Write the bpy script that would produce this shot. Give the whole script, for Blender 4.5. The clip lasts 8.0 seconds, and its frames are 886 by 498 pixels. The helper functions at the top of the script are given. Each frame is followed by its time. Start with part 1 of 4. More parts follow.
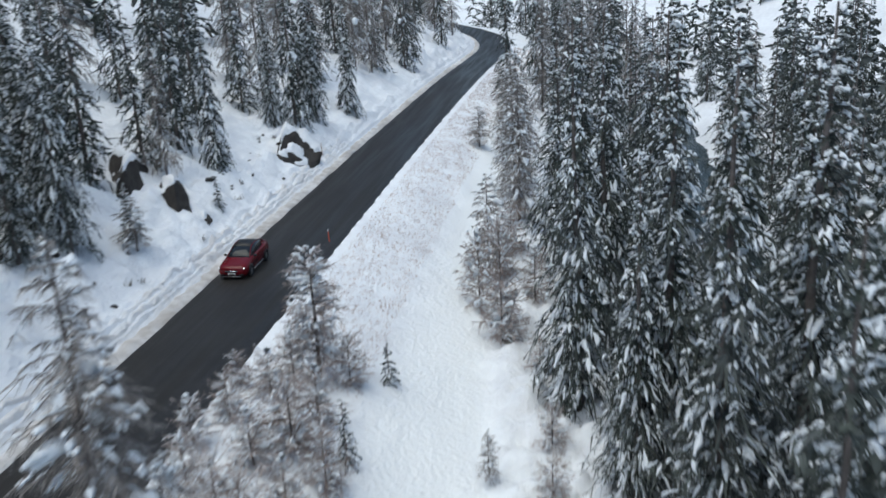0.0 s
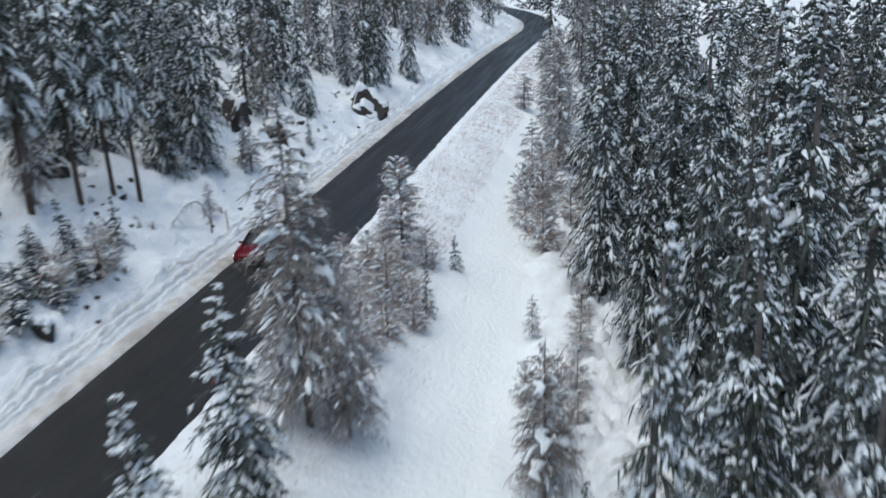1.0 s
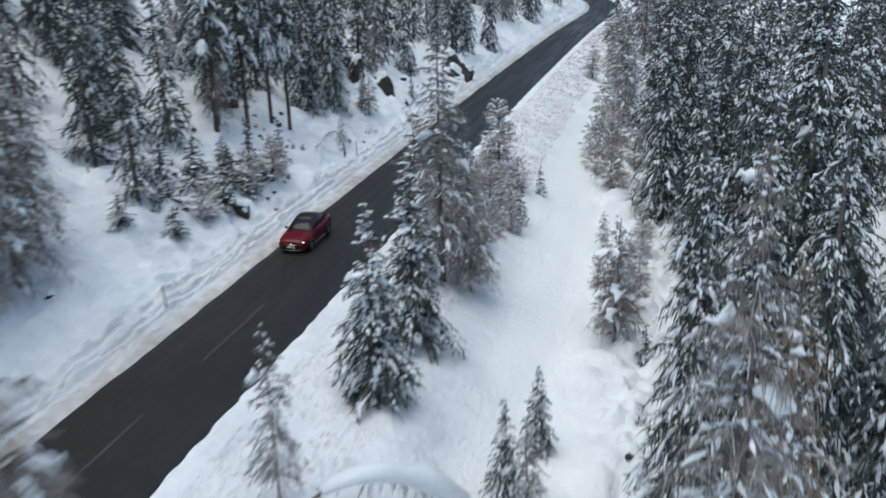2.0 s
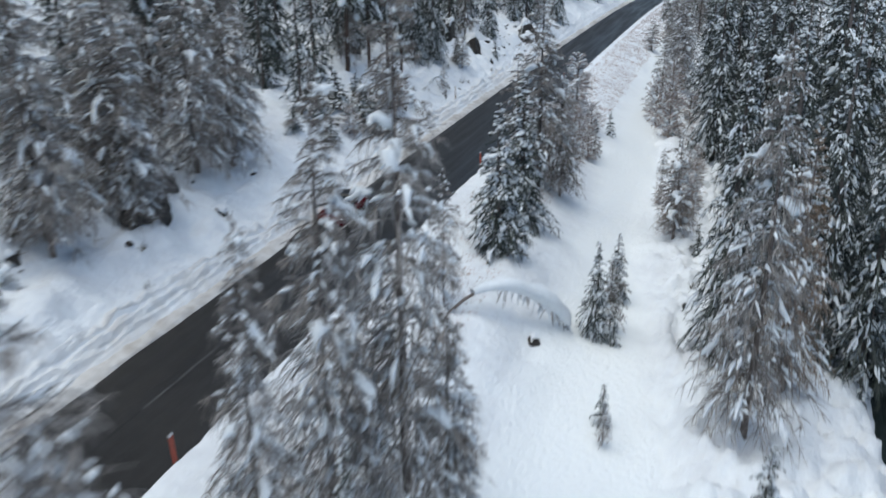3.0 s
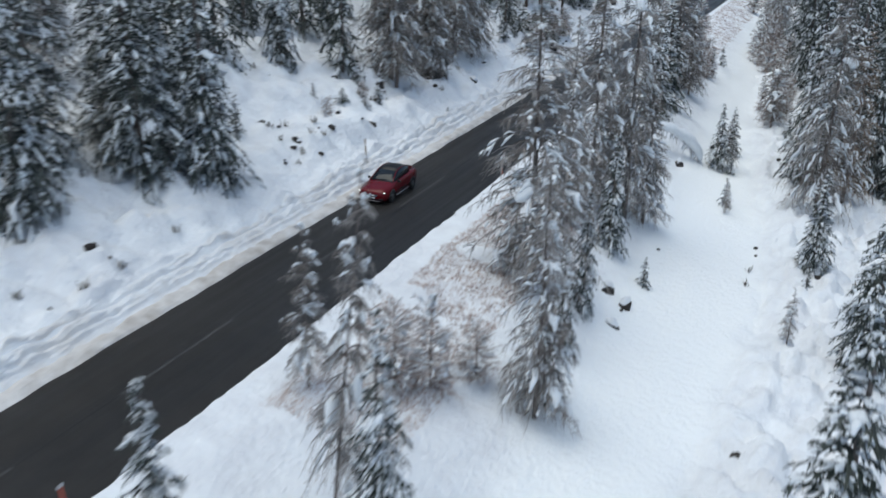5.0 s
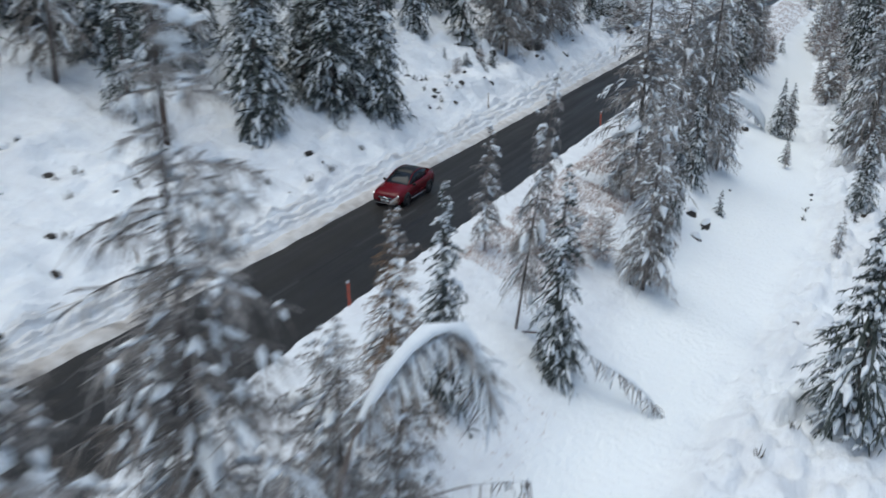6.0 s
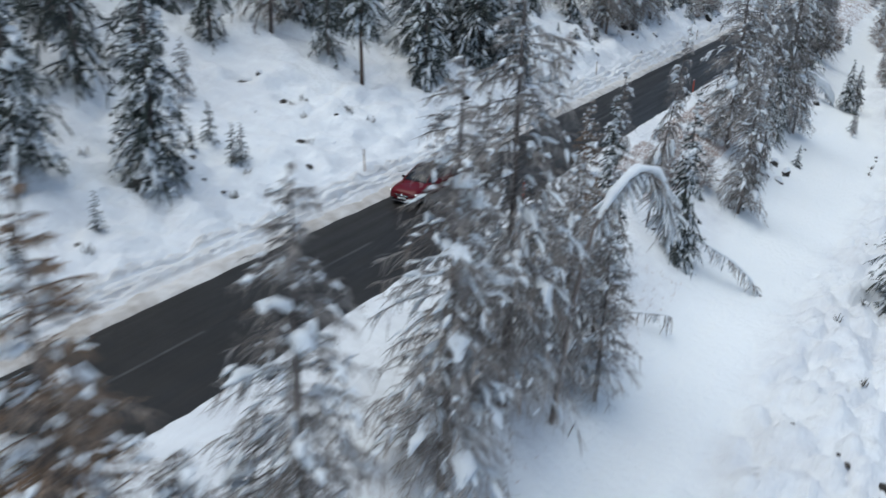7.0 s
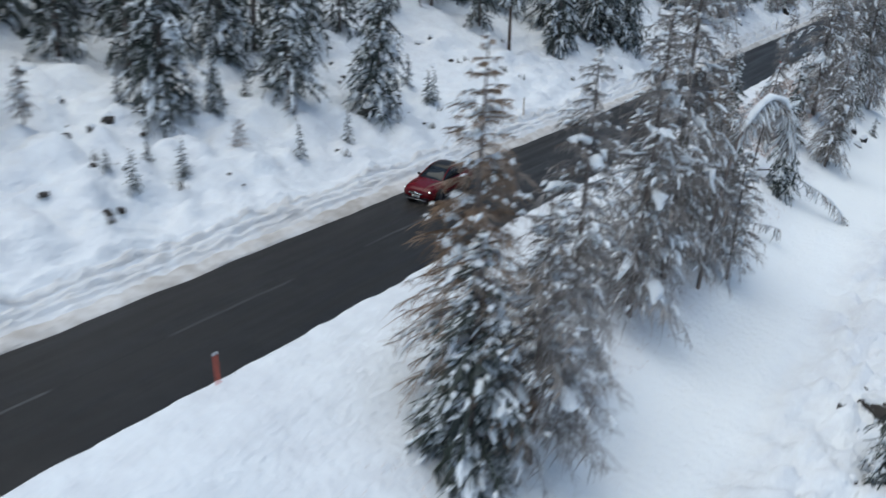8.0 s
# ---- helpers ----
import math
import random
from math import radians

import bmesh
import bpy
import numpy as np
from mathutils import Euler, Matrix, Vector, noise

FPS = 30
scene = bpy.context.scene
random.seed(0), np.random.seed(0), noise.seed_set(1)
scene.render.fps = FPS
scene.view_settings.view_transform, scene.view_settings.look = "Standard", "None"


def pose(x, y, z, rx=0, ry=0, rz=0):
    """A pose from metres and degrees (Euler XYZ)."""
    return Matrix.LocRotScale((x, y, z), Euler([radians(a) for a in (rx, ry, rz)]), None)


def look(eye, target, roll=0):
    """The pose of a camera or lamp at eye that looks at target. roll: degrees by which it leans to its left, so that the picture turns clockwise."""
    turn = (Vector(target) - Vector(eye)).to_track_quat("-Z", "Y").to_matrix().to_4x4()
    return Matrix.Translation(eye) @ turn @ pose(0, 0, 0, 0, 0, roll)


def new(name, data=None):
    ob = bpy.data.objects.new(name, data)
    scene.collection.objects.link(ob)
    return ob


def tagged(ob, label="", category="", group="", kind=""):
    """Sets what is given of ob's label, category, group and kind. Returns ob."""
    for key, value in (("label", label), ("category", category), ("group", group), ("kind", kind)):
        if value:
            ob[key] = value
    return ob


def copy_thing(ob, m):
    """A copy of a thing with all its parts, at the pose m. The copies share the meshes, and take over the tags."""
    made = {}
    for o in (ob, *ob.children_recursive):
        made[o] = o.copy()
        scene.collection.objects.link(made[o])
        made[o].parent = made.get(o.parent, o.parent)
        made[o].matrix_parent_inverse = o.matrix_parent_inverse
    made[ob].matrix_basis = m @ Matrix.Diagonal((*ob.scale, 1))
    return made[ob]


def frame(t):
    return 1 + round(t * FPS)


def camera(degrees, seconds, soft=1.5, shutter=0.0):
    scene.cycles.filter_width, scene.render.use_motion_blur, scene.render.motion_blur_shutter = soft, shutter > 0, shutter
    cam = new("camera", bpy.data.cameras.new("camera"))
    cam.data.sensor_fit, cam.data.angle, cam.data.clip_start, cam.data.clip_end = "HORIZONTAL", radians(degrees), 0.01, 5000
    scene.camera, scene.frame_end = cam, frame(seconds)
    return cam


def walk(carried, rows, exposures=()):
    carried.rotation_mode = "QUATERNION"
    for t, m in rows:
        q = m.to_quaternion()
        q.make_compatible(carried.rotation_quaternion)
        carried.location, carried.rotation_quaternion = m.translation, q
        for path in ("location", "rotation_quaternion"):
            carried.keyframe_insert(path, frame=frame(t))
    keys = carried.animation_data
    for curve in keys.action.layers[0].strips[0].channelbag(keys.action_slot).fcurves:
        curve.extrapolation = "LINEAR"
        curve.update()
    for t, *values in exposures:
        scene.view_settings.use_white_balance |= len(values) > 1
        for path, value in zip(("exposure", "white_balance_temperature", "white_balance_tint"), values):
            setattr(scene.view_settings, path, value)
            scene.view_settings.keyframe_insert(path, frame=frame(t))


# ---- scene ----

cam = camera(53.0, 8.0, soft=1.6, shutter=0.5)
walk(cam, [
    (0.0, pose(-0.022, 0.044, 19.312, 70.975, 3.098, -1.064)),
    (0.5, pose(-0.713, -7.065, 19.098, 70.705, 2.880, 0.048)),
    (1.0, pose(-1.655, -14.572, 19.116, 70.338, 2.525, 1.551)),
    (1.75, pose(-3.660, -25.85, 19.330, 69.757, 1.75, 4.25)),
    (2.5, pose(-5.759, -37.900, 19.311, 69.158, 1.088, 6.804)),
    (3.0, pose(-7.165, -46.203, 18.887, 68.808, 0.368, 8.287)),
    (3.5, pose(-8.303, -54.558, 18.628, 68.455, -0.016, 9.725)),
    (4.0, pose(-9.301, -63.192, 18.366, 68.224, -0.092, 11.149)),
    (4.5, pose(-10.254, -70.939, 18.248, 68.005, -0.289, 12.422)),
    (5.25, pose(-11.611, -82.533, 18.176, 67.820, -0.700, 14.522)),
    (6.0, pose(-13.021, -93.723, 18.195, 67.692, -1.276, 16.781)),
    (6.5, pose(-14.005, -101.324, 18.034, 67.669, -1.578, 18.411)),
    (7.0, pose(-15.111, -109.194, 17.760, 67.616, -1.955, 20.003)),
    (7.5, pose(-16.103, -116.841, 17.554, 67.565, -2.229, 21.592)),
    (8.0, pose(-17.132, -124.959, 17.247, 67.642, -2.527, 23.230)),
], exposures=[(0.0, 0.53, 6800, 2), (4.0, 0.45, 6790, 2), (6.0, 0.38, 6760, 2), (8.0, 0.34, 6720, 2)])

# ---------------------------------------------------------------- light: overcast winter day
world = bpy.data.worlds.new("overcast_sky")
scene.world = world
world.use_nodes = True
wt = world.node_tree
sky = wt.nodes.new("ShaderNodeTexSky")
sky.sky_type = "NISHITA"
sky.sun_disc = False
sky.sun_elevation = radians(74)
sky.sun_rotation = radians(231)
sky.dust_density = 1.0
sky.air_density = 1.0
sky.ozone_density = 2.0
wt.links.new(sky.outputs["Color"], wt.nodes["Background"].inputs["Color"])
wt.nodes["Background"].inputs["Strength"].default_value = 0.125
sun = new("sun", bpy.data.lights.new("sun", "SUN"))
sun.data.energy = 1.35
sun.data.angle = radians(60)
sun.data.color = (1.0, 0.985, 0.96)
sun.matrix_basis = look((-20, -16, 95), (0, 0, 0))


# ---------------------------------------------------------------- materials
def material(name, colour, rough=0.8, metal=0.0, vary=0.0, scale=4.0, bump=0.0, bump_scale=20.0, second=None, random_amount=0.0, island=0.0, spec=0.5, coat=0.0):
    m = bpy.data.materials.new(name)
    m.use_nodes = True
    t = m.node_tree
    n, link = t.nodes, t.links.new
    b = n["Principled BSDF"]
    b.inputs["Base Color"].default_value = (*colour, 1)
    b.inputs["Roughness"].default_value = rough
    b.inputs["Metallic"].default_value = metal
    b.inputs["Specular IOR Level"].default_value = spec
    b.inputs["Coat Weight"].default_value = coat
    geo = n.new("ShaderNodeNewGeometry")
    source = None
    if vary or second:
        fine = n.new("ShaderNodeTexNoise")
        fine.inputs["Scale"].default_value = scale
        fine.inputs["Detail"].default_value = 6
        broad = n.new("ShaderNodeTexNoise")
        broad.inputs["Scale"].default_value = scale * 0.13
        broad.inputs["Detail"].default_value = 3
        link(geo.outputs["Position"], fine.inputs["Vector"])
        link(geo.outputs["Position"], broad.inputs["Vector"])
        add = n.new("ShaderNodeMath")
        add.operation = "ADD"
        link(fine.outputs["Fac"], add.inputs[0])
        link(broad.outputs["Fac"], add.inputs[1])
        ramp = n.new("ShaderNodeMapRange")
        ramp.inputs["From Min"].default_value = 0.75
        ramp.inputs["From Max"].default_value = 1.25
        link(add.outputs[0], ramp.inputs["Value"])
        mix = n.new("ShaderNodeMix")
        mix.data_type = "RGBA"
        other = second or tuple(c * (1 - vary) for c in colour)
        mix.inputs["A"].default_value = (*colour, 1)
        mix.inputs["B"].default_value = (*other, 1)
        link(ramp.outputs["Result"], mix.inputs["Factor"])
        source = mix.outputs["Result"]
    if random_amount or island:
        value = geo.outputs["Random Per Island"] if island else n.new("ShaderNodeObjectInfo").outputs["Random"]
        amount = island or random_amount
        rng = n.new("ShaderNodeMapRange")
        rng.inputs["To Min"].default_value = 1 - amount
        rng.inputs["To Max"].default_value = 1 + amount
        link(value, rng.inputs["Value"])
        hsv = n.new("ShaderNodeHueSaturation")
        hsv.inputs["Color"].default_value = (*colour, 1)
        if source:
            link(source, hsv.inputs["Color"])
        link(rng.outputs["Result"], hsv.inputs["Value"])
        source = hsv.outputs["Color"]
    if source:
        link(source, b.inputs["Base Color"])
    if bump:
        tex = n.new("ShaderNodeTexNoise")
        tex.inputs["Scale"].default_value = bump_scale
        tex.inputs["Detail"].default_value = 5
        link(geo.outputs["Position"], tex.inputs["Vector"])
        bn = n.new("ShaderNodeBump")
        bn.inputs["Strength"].default_value = 1.0
        bn.inputs["Distance"].default_value = bump
        link(tex.outputs["Fac"], bn.inputs["Height"])
        link(bn.outputs["Normal"], b.inputs["Normal"])
    return m


SNOW = material("snow_ground", (0.80, 0.825, 0.85), 0.75, second=(0.69, 0.705, 0.735), scale=1.1, bump=0.15, bump_scale=3.0, spec=0.25)
SLUSH = material("dirty_slush", (0.41, 0.37, 0.335), 0.65, second=(0.69, 0.67, 0.655), scale=1.5, bump=0.09, bump_scale=7.0)
DIRTY_SNOW = material("ploughed_snow", (0.78, 0.80, 0.825), 0.75, second=(0.65, 0.635, 0.625), scale=1.7, bump=0.10, bump_scale=8.0, spec=0.25)
TREE_SNOW = material("snow_on_branches", (0.76, 0.79, 0.82), 0.8, vary=0.10, scale=3.0, bump=0.02, bump_scale=12, island=0.08, spec=0.2)
NEEDLES = material("spruce_needles", (0.046, 0.056, 0.046), 0.8, second=(0.115, 0.125, 0.122), scale=1.8, island=0.35, spec=0.2)
FROST = material("frosted_larch_twigs", (0.17, 0.145, 0.13), 0.85, second=(0.42, 0.395, 0.38), scale=2.0, island=0.35, spec=0.2)
TWIGS = material("frosted_shrub_twigs", (0.27, 0.205, 0.18), 0.85, second=(0.55, 0.50, 0.48), scale=1.6, island=0.35, spec=0.2)
RUST = material("rusty_larch_needles", (0.24, 0.15, 0.09), 0.85, second=(0.32, 0.285, 0.26), scale=1.2, island=0.3, spec=0.2)
BARK = material("bark", (0.20, 0.165, 0.15), 0.9, vary=0.55, scale=6, bump=0.02, bump_scale=25, random_amount=0.2)
RED_BARK = material("reddish_pine_bark", (0.105, 0.070, 0.054), 0.9, vary=0.5, scale=5, bump=0.02, bump_scale=25)
ROCK = material("dark_rock", (0.022, 0.019, 0.017), 0.9, second=(0.048, 0.041, 0.036), scale=1.6, bump=0.06, bump_scale=5)
HEATH = material("dark_heath", (0.085, 0.075, 0.06), 0.9, island=0.4)
GRASS = material("dry_grass", (0.40, 0.285, 0.24), 0.9, island=0.3)
WATER = material("stream_water", (0.014, 0.022, 0.02), 0.25, vary=0.3, scale=0.8, bump=0.03, bump_scale=1.5)
POLE = material("weathered_marker_wood", (0.40, 0.30, 0.22), 0.8, vary=0.3, scale=12)
ORANGE = material("red_orange_marker", (0.62, 0.10, 0.05), 0.6, vary=0.2, scale=10)


def asphalt_material():
    m = material("wet_asphalt", (0.0125, 0.0110, 0.0098), 0.42, second=(0.020, 0.018, 0.0165), scale=1.1, bump=0.006, bump_scale=60, spec=0.36)
    t = m.node_tree
    n, link = t.nodes, t.links.new
    b = n["Principled BSDF"]
    geo = n.new("ShaderNodeNewGeometry")
    stretch = n.new("ShaderNodeMapping")
    stretch.vector_type = "TEXTURE"
    stretch.inputs["Rotation"].default_value = (0, 0, radians(-9.4))
    stretch.inputs["Scale"].default_value = (0.8, 16.0, 1)
    link(geo.outputs["Position"], stretch.inputs["Vector"])
    wet = n.new("ShaderNodeTexNoise")
    wet.inputs["Scale"].default_value = 1.0
    wet.inputs["Detail"].default_value = 4
    link(stretch.outputs["Vector"], wet.inputs["Vector"])
    r = n.new("ShaderNodeMapRange")
    r.inputs["From Min"].default_value, r.inputs["From Max"].default_value = 0.35, 0.65
    r.inputs["To Min"].default_value, r.inputs["To Max"].default_value = 0.42, 0.62
    link(wet.outputs["Fac"], r.inputs["Value"])
    link(r.outputs["Result"], b.inputs["Roughness"])
    return m


def groom(m):
    """Packed, clean snow on the groomed track is a little whiter than the loose snow round it."""
    n, link = m.node_tree.nodes, m.node_tree.links.new
    b = n["Principled BSDF"]
    loose = b.inputs["Base Color"].links[0].from_socket
    attribute = n.new("ShaderNodeAttribute")
    attribute.attribute_name = "groomed"
    mix = n.new("ShaderNodeMix")
    mix.data_type = "RGBA"
    link(attribute.outputs["Fac"], mix.inputs["Factor"])
    link(loose, mix.inputs["A"])
    mix.inputs["B"].default_value = (0.86, 0.88, 0.885, 1)
    link(mix.outputs["Result"], b.inputs["Base Color"])


groom(SNOW)
ASPHALT = asphalt_material()
SEAM = material("dark_asphalt_joint", (0.008, 0.008, 0.008), 0.6, vary=0.3, scale=2.0)
ROAD_PAINT = material("worn_road_paint", (0.062, 0.061, 0.059), 0.5, second=(0.028, 0.027, 0.027), scale=2.4)

# ---------------------------------------------------------------- ground plan
CY = np.array([-400, -130, -110, -90, -70, -50, -30, -10, 10, 30, 50, 70, 90, 110, 130, 150, 172, 190, 202, 214, 228, 245, 290, 400.0])
CX = np.array([-98, -43.42, -39.72, -36.14, -32.68, -29.3, -25.99, -22.71, -19.45, -16.18, -12.89, -9.54, -6.11, -2.59, 1.06, 4.86, 9.6, 13.4, 14.0, 11.5, 6.5, -4, -26, -90.0])
STEPS = np.arange(-400, 400.5, 1.0)
LINE = np.convolve(np.pad(np.interp(STEPS, CY, CX), 8, mode="edge"), np.ones(17) / 17, "valid")
RS = np.array([3.4, 6, 9.5, 12.5, 15, 19, 22, 26, 30, 32, 37, 40, 66, 200, 1500.0])
RZ = np.array([0.05, -0.35, -1.7, -3.3, -4.5, -5.4, -5.9, -6.6, -7.6, -9.4, -9.4, -7.5, -3, 50, 420.0])
LS = np.array([3.4, 4.25, 4.5, 6, 8, 12, 30, 60, 200, 1500.0])
LZ = np.array([0.0, 0.16, 0.5, 1.1, 2.3, 4.2, 12.5, 28, 100, 700.0])
STREAM_Z = -9.0


def centre(y):
    return np.interp(y, STEPS, LINE)


def road_z(y):
    return -0.01 * (np.clip(y, -400, 400) + 36) + np.maximum(0, np.minimum(y, 500) - 190) * 0.05


def widen(y):
    """The cleared road is a little broader at the lower end."""
    return float(np.interp(y, [-75, -55], [1.1, 1.0]))


def offset_x(s, y):
    """World x at the offset s across the road."""
    w = widen(y)
    return float(centre(y)) + math.copysign(float(np.interp(abs(s), [0, 6, 12, 4000], [0, 6 * w, 12, 4000])), s) / 0.986


def offset_s(x, y):
    w = widen(y)
    d = (x - float(centre(y))) * 0.986
    return math.copysign(float(np.interp(abs(d), [0, 6 * w, 12, 4000], [0, 6, 12, 4000])), d)


def pillow(x, y, k, layer):
    """Rounded cushions of snow that meet in creases."""
    near = noise.voronoi((x * k, y * k, layer))[0][0]
    return max(0.0, 1 - (near / 0.72) ** 2)


def profile(s, y):
    k = np.interp(y, [-90, -55, -25, 400], [0.6, 0.75, 1, 1])
    left = np.interp(-s, LS, LZ) * np.where(-s > 4.3, k + (1 - k) * np.clip((7.3 + s) / 3, 0, 1), 1)
    return np.where(s > 0, np.interp(s, RS, RZ), left) + road_z(y)


def track_edges(y):
    """Offsets of the groomed track's two sides from the road's middle."""
    inner = np.interp(y, [-90, -60, -20, 10, 40, 110, 160], [13.0, 13.2, 12.6, 12.2, 10.3, 8.5, 6.5])
    outer = np.interp(y, [-90, -60, -45, -25, -5, 10, 40, 110, 160], [19.2, 18.8, 20.0, 21.6, 20.0, 17.3, 15.9, 11.5, 8.5])
    return float(inner), float(outer)


def lumps(x, y, s):
    """Uneven snow: soft swells and small lumps, calm on the groomed track."""
    a = abs(s)
    if a < 2.95:
        return -0.33
    far = min(1.0, max(0.0, (a - 3.2) / 2.5))
    inner, outer = track_edges(y)
    track = min(1.0, max(0.0, min(s - inner, outer - s) / 1.0)) if s > 0 else 0.0
    calm = (0.6 if s > 0 and s <= inner else 1.0) * (1 - 0.8 * track)
    n = 0.5 * noise.noise((x * 0.22, y * 0.22, 1.7)) + 0.28 * noise.noise((x * 0.7, y * 0.7, 5.1))
    edge = 0.10 * noise.noise((x * 1.1, y * 0.9, 9.4)) + 0.05 * noise.noise((x * 3.1, y * 2.7, 3.3))
    if s > outer and s < 31:
        rise = min(1.0, (s - outer) / 1.6)
        n += 0.8 * abs(noise.noise((x * 0.5, y * 0.42, 21.0))) + rise * (0.85 * pillow(x, y, 0.62, 2.3) + 0.60 * pillow(x, y, 1.25, 7.7))
    if 6.5 < s < inner and -45 < y < 14:
        n += 0.9 * min(1.0, (s - 6.5) / 2) * min(1.0, inner - s) * min(1.0, (14 - y) / 8) * (0.7 * pillow(x, y, 0.38, 4.4) + 0.3 * pillow(x, y, 0.9, 5.5))
    if s < -5.0:
        lump = noise.noise((x * 0.42, y * 0.42, 14.0))
        n += 0.9 * max(0.0, lump) + 0.6 * abs(noise.noise((x * 0.85, y * 0.85, 31.0))) + 0.25 * abs(noise.noise((x * 2.1, y * 2.1, 7.0)))
        if s > -26:
            rough = min(1.0, max(0.0, 0.55 + 1.6 * noise.noise((x * 0.07, y * 0.07, 51.0)))) * min(1.0, (-5.0 - s) / 2.0)
            n += rough * (0.85 * pillow(x, y, 0.40, 11.1) + 0.40 * pillow(x, y, 0.95, 17.3))
    z = n * calm * far + edge * min(1.0, (a - 2.9) / 0.9) * (1 - 0.8 * track)
    if -5.6 < s < -4.1:
        ridge = 1 - abs(s + 4.75) / 0.85
        z += max(0.0, ridge) * (0.16 * abs(noise.noise((x * 1.3, y * 0.8, 6.6))) + 0.10 * noise.noise((x * 3.4, y * 2.2, 12.0)))
    if -5.8 < s < -4.0:
        for k, (at, deep) in enumerate(((-4.55, 0.20), (-5.05, 0.14))):
            line = at + 0.22 * noise.noise((y * 0.35, 3.0 * k, 1.0)) + 0.12 * noise.noise((y * 1.6, 7.0 * k, 2.0))
            z -= deep * max(0.0, 0.4 + noise.noise((y * 0.5, 5.0 * k, 9.0))) * max(0.0, 1 - abs(s - line) / 0.17)
    if track > 0:
        for rut in (inner + 1.9, inner + 3.4):
            z -= 0.10 * track * max(0.0, 1 - abs(s - rut - 0.25 * math.sin(y * 0.07)) / 0.35)
    if a < 3.5:
        z += -0.28 * (3.5 - a) / 0.45
    elif a < 4.6:
        z = max(z, -0.02)
    return z


def ground_z(x, y):
    s = offset_s(x, y)
    return float(profile(np.array(s), y)) + lumps(x, y, s)


def grow(start, stop, first, factor):
    out, step = [start], first
    while abs(out[-1]) < abs(stop):
        out.append(out[-1] + math.copysign(step, stop))
        step *= factor
    return out[1:]


def mesh_object(name, verts, faces, mats, parent=None, smooth=True, label=""):
    me = bpy.data.meshes.new(name)
    me.from_pydata(verts, [], faces)
    for mt in mats if isinstance(mats, (list, tuple)) else [mats]:
        me.materials.append(mt)
    if smooth:
        me.polygons.foreach_set("use_smooth", [True] * len(me.polygons))
    me.update()
    ob = new(name, me)
    if parent is not None:
        ob.parent = parent
    if label:
        ob["label"] = label
    return ob


def grid_faces(rows, cols):
    i = np.arange(rows * cols).reshape(rows, cols)
    return np.stack([i[:-1, :-1], i[:-1, 1:], i[1:, 1:], i[1:, :-1]], -1).reshape(-1, 4).tolist()


def build_ground():
    ss = sorted(grow(-30, -1700, 1.5, 1.22) + list(np.arange(-30, -18, 0.7)) + list(np.arange(-18, -5.7, 0.30)) + list(np.arange(-5.7, -2.6, 0.115)) + list(np.arange(-2.6, 2.7, 1.3))
                + list(np.arange(2.7, 4.6, 0.14)) + list(np.arange(4.6, 19, 0.6)) + list(np.arange(19, 31, 0.27)) + list(np.arange(31, 42, 0.7)) + grow(42, 1700, 1.5, 1.22))
    ys = sorted(grow(-170, -1500, 3, 1.25) + list(np.arange(-170, -115, 1.2)) + list(np.arange(-115, 100, 0.42)) + list(np.arange(100, 270, 1.0)) + grow(270, 1800, 2, 1.25))
    verts = []
    sarr = np.array(ss)
    for y in ys:
        cut = 0.12 * noise.noise((y * 0.55, 4.0, 1.0)) + 0.07 * noise.noise((y * 1.7, 8.0, 1.0))
        z = profile(sarr + np.where((sarr < -3.9) & (sarr > -7), cut * np.clip((sarr + 7) / 2, 0, 1), 0), np.full(len(ss), y))
        for s, zz in zip(ss, z):
            x = offset_x(s, y)
            verts.append((x, y, zz + lumps(x, y, s)))
    ob = mesh_object("ground", verts, grid_faces(len(ys), len(ss)), SNOW)
    groomed = []
    for y in ys:
        inner, outer = track_edges(y)
        w = 0.7 * noise.noise((y * 0.25, 2.0, 6.0)) + 0.3 * noise.noise((y * 1.1, 2.0, 16.0))
        groomed += [min(1.0, max(0.0, min(s - inner - w, outer + w - s) / 1.8 + 0.35)) if 0 < s < 30 and y < 190 else 0.0 for s in ss]
    layer = ob.data.attributes.new("groomed", "FLOAT", "POINT")
    layer.data.foreach_set("value", groomed)
    tagged(ob, "deep fresh snow over the valley slopes", "snow", kind="structure")


def strip(name, s0, s1, y0, y1, dy, z, mat, cols=6, wobble=0.0, lift=None):
    ys = np.arange(y0, y1 + 0.01, dy)
    verts = []
    for y in ys:
        for j in range(cols):
            f = j / (cols - 1)
            s = s0 + (s1 - s0) * f
            w = wobble * noise.noise((y * 0.5, s0, 2.0)) if j in (0, cols - 1) else 0
            x = offset_x(s + w, y)
            verts.append((x, y, float(road_z(y)) + z + (lift(f, x, y) if lift else 0)))
    return mesh_object(name, verts, grid_faces(len(ys), cols), mat)


build_ground()
road = strip("road", -3.6, 3.6, -400, 330, 1.0, 0.0, ASPHALT, 9, lift=lambda f, x, y: 0.05 * (1 - (2 * f - 1) ** 2))
tagged(road, "wet dark asphalt road cleared of snow", "road", kind="structure")
for y0, y1 in [(-125 + 12 * i, -125 + 12 * i + 7) for i in range(12)]:
    mark = strip("road_marking", -0.07, 0.07, y0, y1, 0.5, 0.056, ROAD_PAINT, 2, wobble=0.05)
    tagged(mark, "faint worn centre line on wet asphalt", "road marking", kind="structure")


